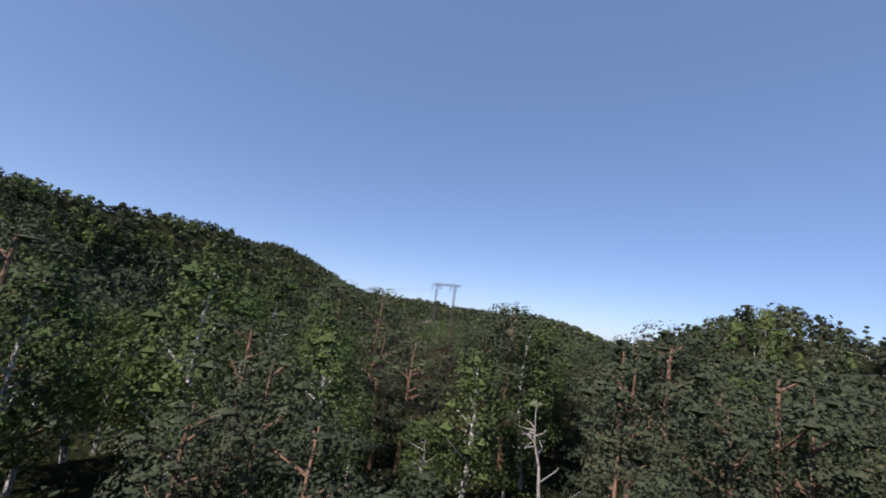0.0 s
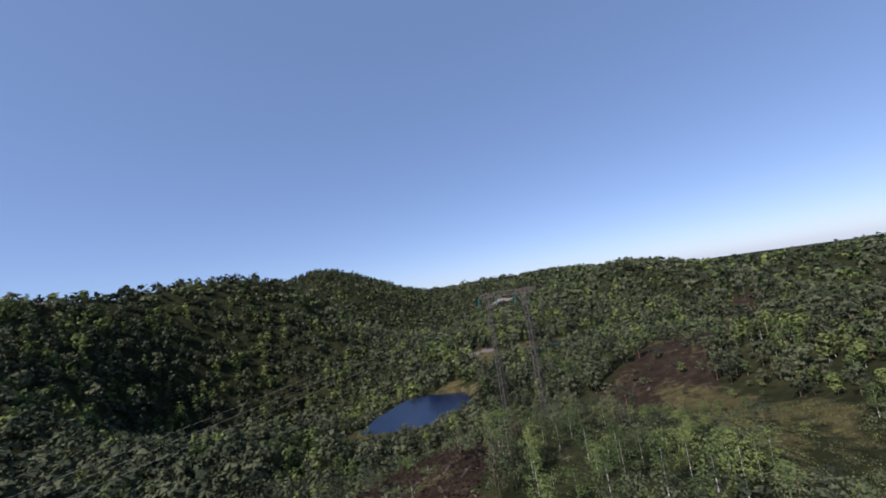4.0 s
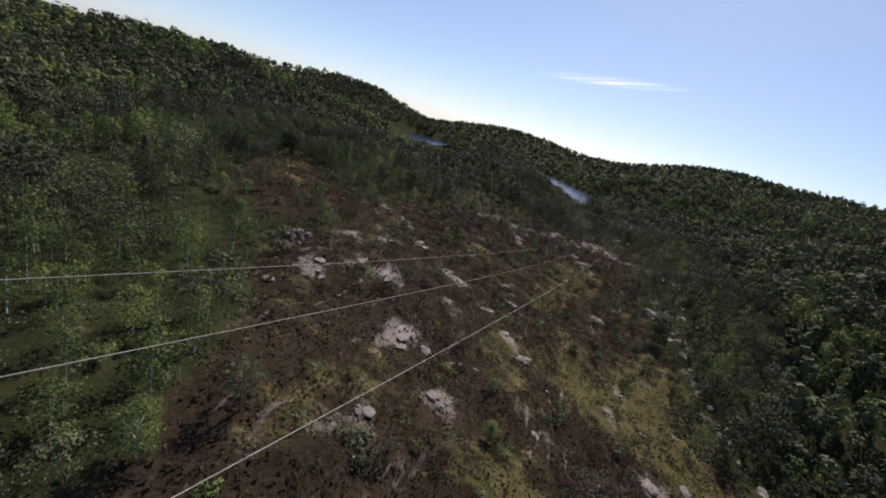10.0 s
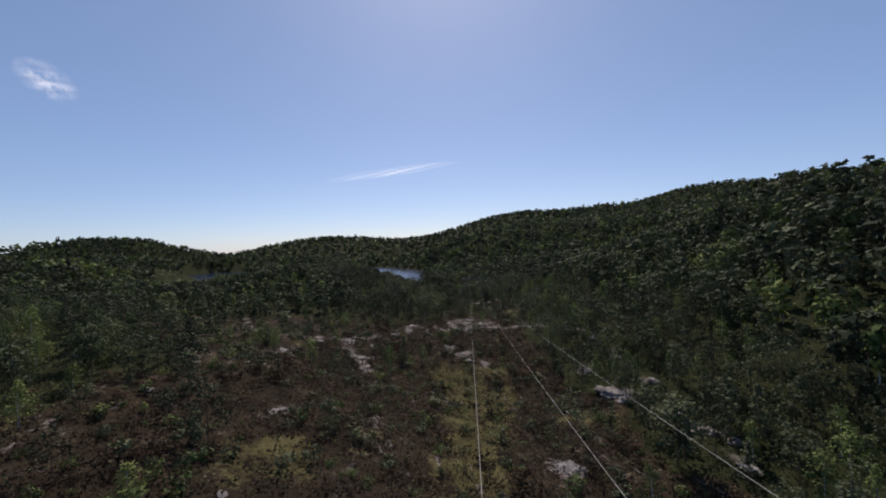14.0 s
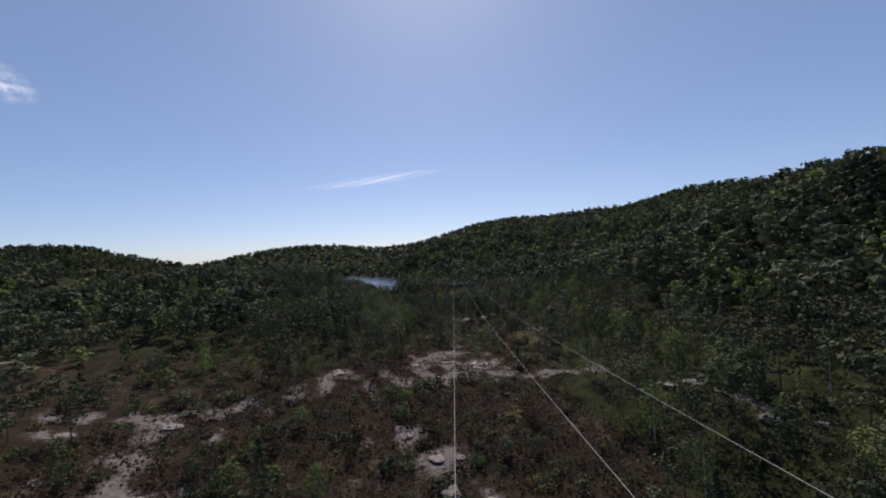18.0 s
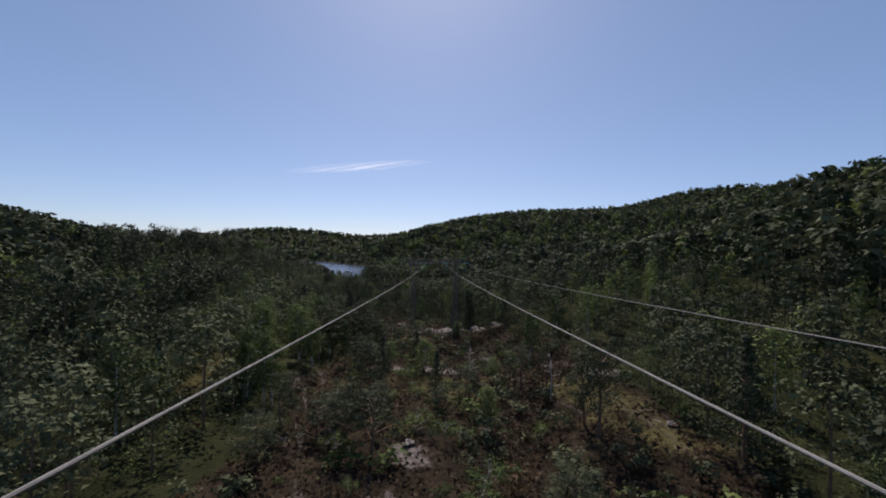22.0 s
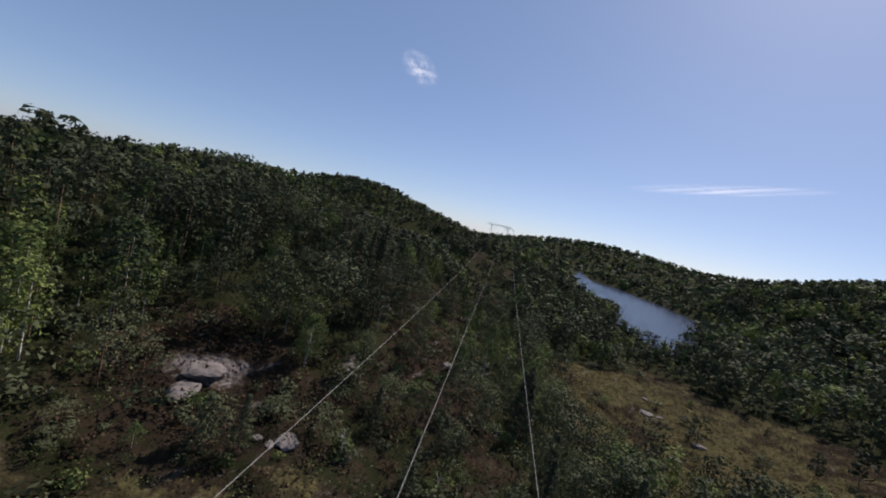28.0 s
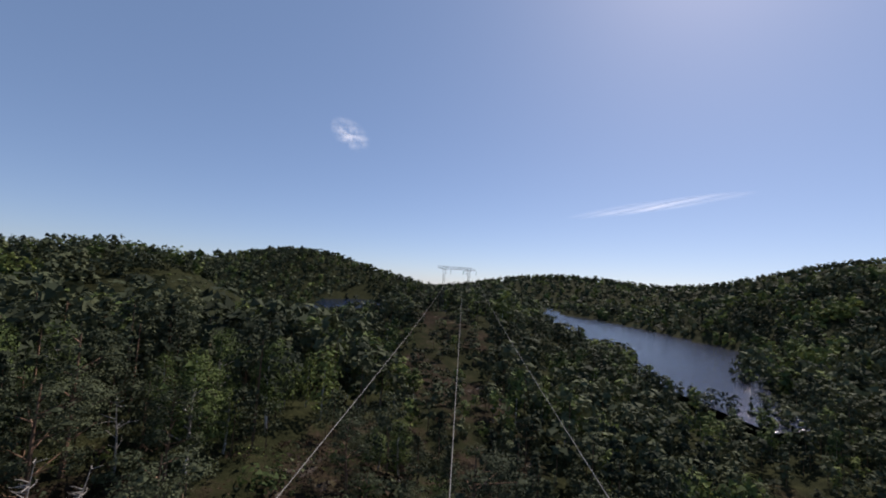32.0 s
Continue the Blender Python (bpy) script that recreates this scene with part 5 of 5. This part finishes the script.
tufts("heather", M_HEATHER, 1.45, lambda h, m, b: np.clip(h - 0.8 * b - 0.7 * m, 0, 1), 2.1, "brown heather and bilberry scrub over the open ground", 0.9, 4, 0.09)
tufts("undergrowth", M_BIRCH, 2.7, lambda h, m, b: np.clip(0.30 - b, 0, 1) + 0.6 * (1 - h), 1.9, "light green undergrowth of saplings and ferns", 0.5, 9, 0.052)
tufts("scrub", M_PINE, 2.6, lambda h, m, b: np.clip(0.25 - b, 0, 1) + 0.8 * (1 - h), 2.4, "dark green scrub of juniper and young pine", 0.6, 7, 0.058)
tufts("moss", M_MOSS, 1.8, lambda h, m, b: np.clip(m - b, 0, 1), 1.1, "yellow green tufts of moss and grass", 0.7, 4, 0.085)
tufts("meadow_grass", M_GRASS, 1.15, lambda h, m, b: np.clip(1.0 - b, 0, 1), 1.0, "dry tan grass covering the open mire", 0.9, 5, 0.10, MEADOW)

# ------------------------------------------------------------------ rocks
_rr = np.random.RandomState(3)


def rock_mesh(name, material, sub=2, rough=0.35):
    bm = bmesh.new()
    bmesh.ops.create_icosphere(bm, subdivisions=sub, radius=1.0)
    off = Vector(_rr.uniform(-50, 50, 3))
    for v in bm.verts:
        n = noise.noise(v.co * 0.9 + off) * rough + noise.noise(v.co * 2.6 + off) * rough * 0.45
        s = v.co * (1 + n)
        step = noise.noise(Vector((s.x * 1.2, s.y * 1.2, 7)) + off) * 0.25
        z = s.z + step
        z = 0.6 * z + 0.4 * round(z * 4) / 4
        v.co = Vector((0.75 * s.x + 0.25 * round(s.x * 3) / 3, s.y, z * 0.8))
    me = bpy.data.meshes.new(name)
    bm.to_mesh(me)
    bm.free()
    me.materials.append(material)
    return me


ROCKS = [rock_mesh("rock", M_ROCK, 3, 0.5) for _ in range(7)]


def rock(x, y, sx, sy, sz, deg, label="grey lichened granite outcrop breaking through the heather"):
    z = float(ground(np.array([x]), np.array([y]))[0])
    o = new("rock", ROCKS[_rr.randint(len(ROCKS))])
    o.matrix_basis = Matrix.LocRotScale((x, y, z + 0.05 * sz), Euler((_rr.uniform(-0.15, 0.15), _rr.uniform(-0.15, 0.15), radians(deg))), (sx, sy, sz))
    return tagged(o, label, "rock", "granite outcrops")


ax, ay = np.meshgrid(np.arange(-460, 40, 6.0), np.arange(-420, 30, 6.0))
ax, ay = ax.ravel() + _rr.uniform(-3, 3, ax.size), ay.ravel() + _rr.uniform(-3, 3, ay.size)
hh, mm, bb = covers(ax, ay)
keep = (_rr.rand(len(ax)) < 0.22 * hh * (0.16 + bb) * (1 - 0.6 * mm)) & (flight_distance(ax, ay) < 75)
for x, y in zip(ax[keep], ay[keep]):
    s = _rr.uniform(0.3, 1.2)
    rock(x, y, s * _rr.uniform(0.8, 1.7), s, s * _rr.uniform(0.25, 0.6), _rr.uniform(0, 180))
for x, y, s in ((-343, -173, 1.4), (-345, -170, 1.1), (-340, -176, 1.2), (-347, -167, 1.0), (-338, -171, 0.9), (-351, -163, 1.0), (-323, -149, 1.2), (-361, -266, 1.9), (-359, -263, 1.5), (-388, -298, 1.6), (-399, -311, 1.3), (-411, -275, 1.6),
                (-186, -142, 1.5), (-161, -150, 1.4), (-192, -61, 2.6), (-189, -58, 1.8), (-194, -64, 2.0), (-211, -72, 2.0), (-174, -41, 1.8), (-171, -37, 1.5), (-153, -64, 1.8), (-114, -29, 1.2), (-87, -8, 1.5), (-466, -296, 1.5), (-469, -294, 1.0), (-474, -304, 0.9), (-466, -280, 1.3), (-416, -317, 1.6), (-391, -308, 1.6), (-384, -318, 1.2)):
    rock(x, y, s * 1.3, s, s * 0.5, _rr.uniform(0, 180), "large grey pink granite boulder half sunk in the ground")

for sx, sy, sr in SLABS:
    for k in range(2):
        a, r = _rr.uniform(0, 6.28), sr * 0.8 * _rr.rand() ** 0.5
        s = sr * _rr.uniform(0.16, 0.42)
        rock(sx + r * math.cos(a), sy + r * math.sin(a), s * _rr.uniform(1.0, 1.9), s, s * _rr.uniform(0.12, 0.3), _rr.uniform(0, 180), "flat pale granite slab bared among heather")

for k in range(34):
    j = _rr.randint(len(GULLY) - 1)
    f = _rr.rand()
    x, y = [GULLY[j][c] + (GULLY[j + 1][c] - GULLY[j][c]) * f + _rr.normal() * 1.3 for c in (0, 1)]
    s = _rr.uniform(0.5, 1.5)
    rock(x, y, s * _rr.uniform(1.1, 2.0), s, s * _rr.uniform(0.4, 0.8), _rr.uniform(20, 60), "pale granite ledge in the gully beside the wood")

for x, y, s in ((-300, 350, 8), (-292, 358, 6), (-150, 640, 10), (-160, 646, 9), (320, 830, 16), (340, 820, 14), (420, 1100, 18)):
    rock(x, y, s * 1.4, s, s * 0.7, _rr.uniform(0, 180), "pale grey granite cliff on the wooded hillside")

# rubble heap below the first pylon
for k in range(90):
    a, r = _rr.uniform(0, 6.28), 3.0 * _rr.rand() ** 0.5
    x, y = -38.3 + r * math.cos(a) * 1.5, -68 + r * math.sin(a)*1.2
    s = _rr.uniform(0.18, 0.45)
    o = new("stone", ROCKS[_rr.randint(len(ROCKS))])
    o.matrix_basis = Matrix.LocRotScale((x, y, float(ground(np.array([x]), np.array([y]))[0]) + 0.15 * s), Euler(_rr.uniform(0, 3, 3)), (s * 1.3, s, s))
    tagged(o, "pale blasted stone in a rubble heap", "stone", "rubble stones")


# ------------------------------------------------------------------ logs in the clearing
def log(a, b, r):
    za, zb = [float(ground(np.array([p[0]]), np.array([p[1]]))[0]) for p in (a, b)]
    bm = bmesh.new()
    p, q = Vector((*a, za + r)), Vector((*b, zb + r))
    side = (q - p).cross(Vector((0, 0, 1))).normalized()
    rings = []
    for k in range(9):
        f = min(max((k - 1) / 6, 0.0), 1.0)
        w = r * (1 - 0.15 * f) * (1 + 0.05 * math.sin(5 * k)) * (0.86 if k in (0, 8) else 1.0)
        c = p.lerp(q, f) + (p - q).normalized() * (0.02 if k == 0 else -0.02 if k == 8 else 0.0)
        rings.append([bm.verts.new(c + (side * math.cos(0.6283 * a_) + Vector((0, 0, 1)) * math.sin(0.6283 * a_)) * w * (1 + 0.05 * math.sin(3 * a_))) for a_ in range(10)])
    for lo, hi in zip(rings[:-1], rings[1:]):
        for a_ in range(10):
            bm.faces.new((lo[a_], lo[(a_ + 1) % 10], hi[(a_ + 1) % 10], hi[a_]))
    bm.faces.new(rings[0][::-1])
    bm.faces.new(rings[-1])
    ob = part("log", bm, M_LOG)
    return tagged(ob, "pale weathered timber log lying on bare rock", "log", "logs in the clearing")


log((-251.7, -136.6), (-254.3, -134.8), 0.17)
log((-251.8, -128.7), (-252.2, -123.9), 0.18)
log((-254.9, -129.2), (-256.9, -126.5), 0.17)
log((-256.6, -129.6), (-254.1, -129.6), 0.17)


def plank(x, y, deg):
    """A pale board lying on the moss."""
    bm = bmesh.new()
    bmesh.ops.create_cube(bm, size=1.0)
    for v in bm.verts:
        v.co = Vector((v.co.x * 2.6, v.co.y * 0.5, v.co.z * 0.14))
    bmesh.ops.bevel(bm, geom=bm.edges[:], offset=0.02, segments=1, affect='EDGES')
    ob = part("plank", bm, M_LOG)
    ob.matrix_basis = pose(x, y, float(ground(np.array([x]), np.array([y]))[0]) + 0.12, 3, 2, deg)
    return tagged(ob, "pale grey plank lying on the moss", "plank")


plank(-182.0, -70.5, 55)

# dark stones propping the logs
for x, y, s in ((-252.0, -129.6, 0.34), (-252.3, -123.6, 0.36), (-254.6, -129.3, 0.28), (-256.9, -126.2, 0.26)):
    o = new("stone", ROCKS[_rr.randint(len(ROCKS))])
    o.matrix_basis = Matrix.LocRotScale((x, y, float(ground(np.array([x]), np.array([y]))[0]) + 0.12), Euler(_rr.uniform(0, 3, 3)), (s * 1.2, s, s))
    tagged(o, "dark stone beside a log in the clearing", "stone", "stones by the logs")

# ------------------------------------------------------------------ thin clouds
def cloud_material(name, scale, lo, hi, most):
    m, nt, _ = mat(name)
    tc = nt.nodes.new("ShaderNodeTexCoord")
    gr = nt.nodes.new("ShaderNodeTexGradient")
    gr.gradient_type = 'SPHERICAL'
    mp = nt.nodes.new("ShaderNodeMapping")
    mp.inputs["Location"].default_value, mp.inputs["Scale"].default_value = (-1, -1, 0), (2, 2, 0)
    nt.links.new(tc.outputs["Generated"], mp.inputs[0])
    nt.links.new(mp.outputs[0], gr.inputs[0])
    mo = nt.nodes.new("ShaderNodeMapping")
    mo.inputs["Scale"].default_value = scale
    nt.links.new(tc.outputs["Object"], mo.inputs[0])
    cn = tex_noise(nt, mo.outputs[0], 1.0, 7, 0.62)
    al = calc(nt, 'MULTIPLY', calc(nt, 'MULTIPLY', gr.outputs[0], most), ramp(nt, cn, ((lo, (0, 0, 0)), (hi, (1, 1, 1)))))
    tp = nt.nodes.new("ShaderNodeBsdfTransparent")
    tl = nt.nodes.new("ShaderNodeBsdfTranslucent")
    tl.inputs["Color"].default_value = (0.95, 0.95, 0.95, 1)
    mx = nt.nodes.new("ShaderNodeMixShader")
    nt.links.new(al, mx.inputs[0])
    nt.links.new(tp.outputs[0], mx.inputs[1])
    nt.links.new(tl.outputs[0], mx.inputs[2])
    nt.links.new(mx.outputs[0], nt.nodes["Material Output"].inputs["Surface"])
    return m


M_PUFF = cloud_material("thin_cloud", (0.009, 0.014, 0.01), 0.40, 0.66, 0.55)
M_STREAK = cloud_material("cloud_streak", (0.0022, 0.016, 0.01), 0.28, 0.66, 0.36)


def cloud(az, el, wide, high, lean, material, label):
    d = 3600.0
    a, e = radians(az), radians(el)
    c = Vector((-250 - math.sin(a) * math.cos(e) * d, -150 + math.cos(a) * math.cos(e) * d, 30 + math.sin(e) * d))
    n = 16
    v = [((i / n - 0.5) * wide, (j / n - 0.5) * high, 12 * math.sin(i * 1.3 + j)) for j in range(n + 1) for i in range(n + 1)]
    f = [(j * (n + 1) + i, j * (n + 1) + i + 1, (j + 1) * (n + 1) + i + 1, (j + 1) * (n + 1) + i) for j in range(n) for i in range(n)]
    ob = new("cloud", mesh_from("cloud", v, f, material, True))
    ob.visible_shadow = False
    ob.matrix_basis = look(c, (-250, -150, 30), lean)
    return tagged(ob, label, "cloud", kind="structure")


cloud(165.8, 18.3, 350, 220, 32, M_PUFF, "small ragged white cloud in the blue sky")
cloud(127.3, 10.9, 1250, 85, -7, M_STREAK, "long thin streak of white cloud")
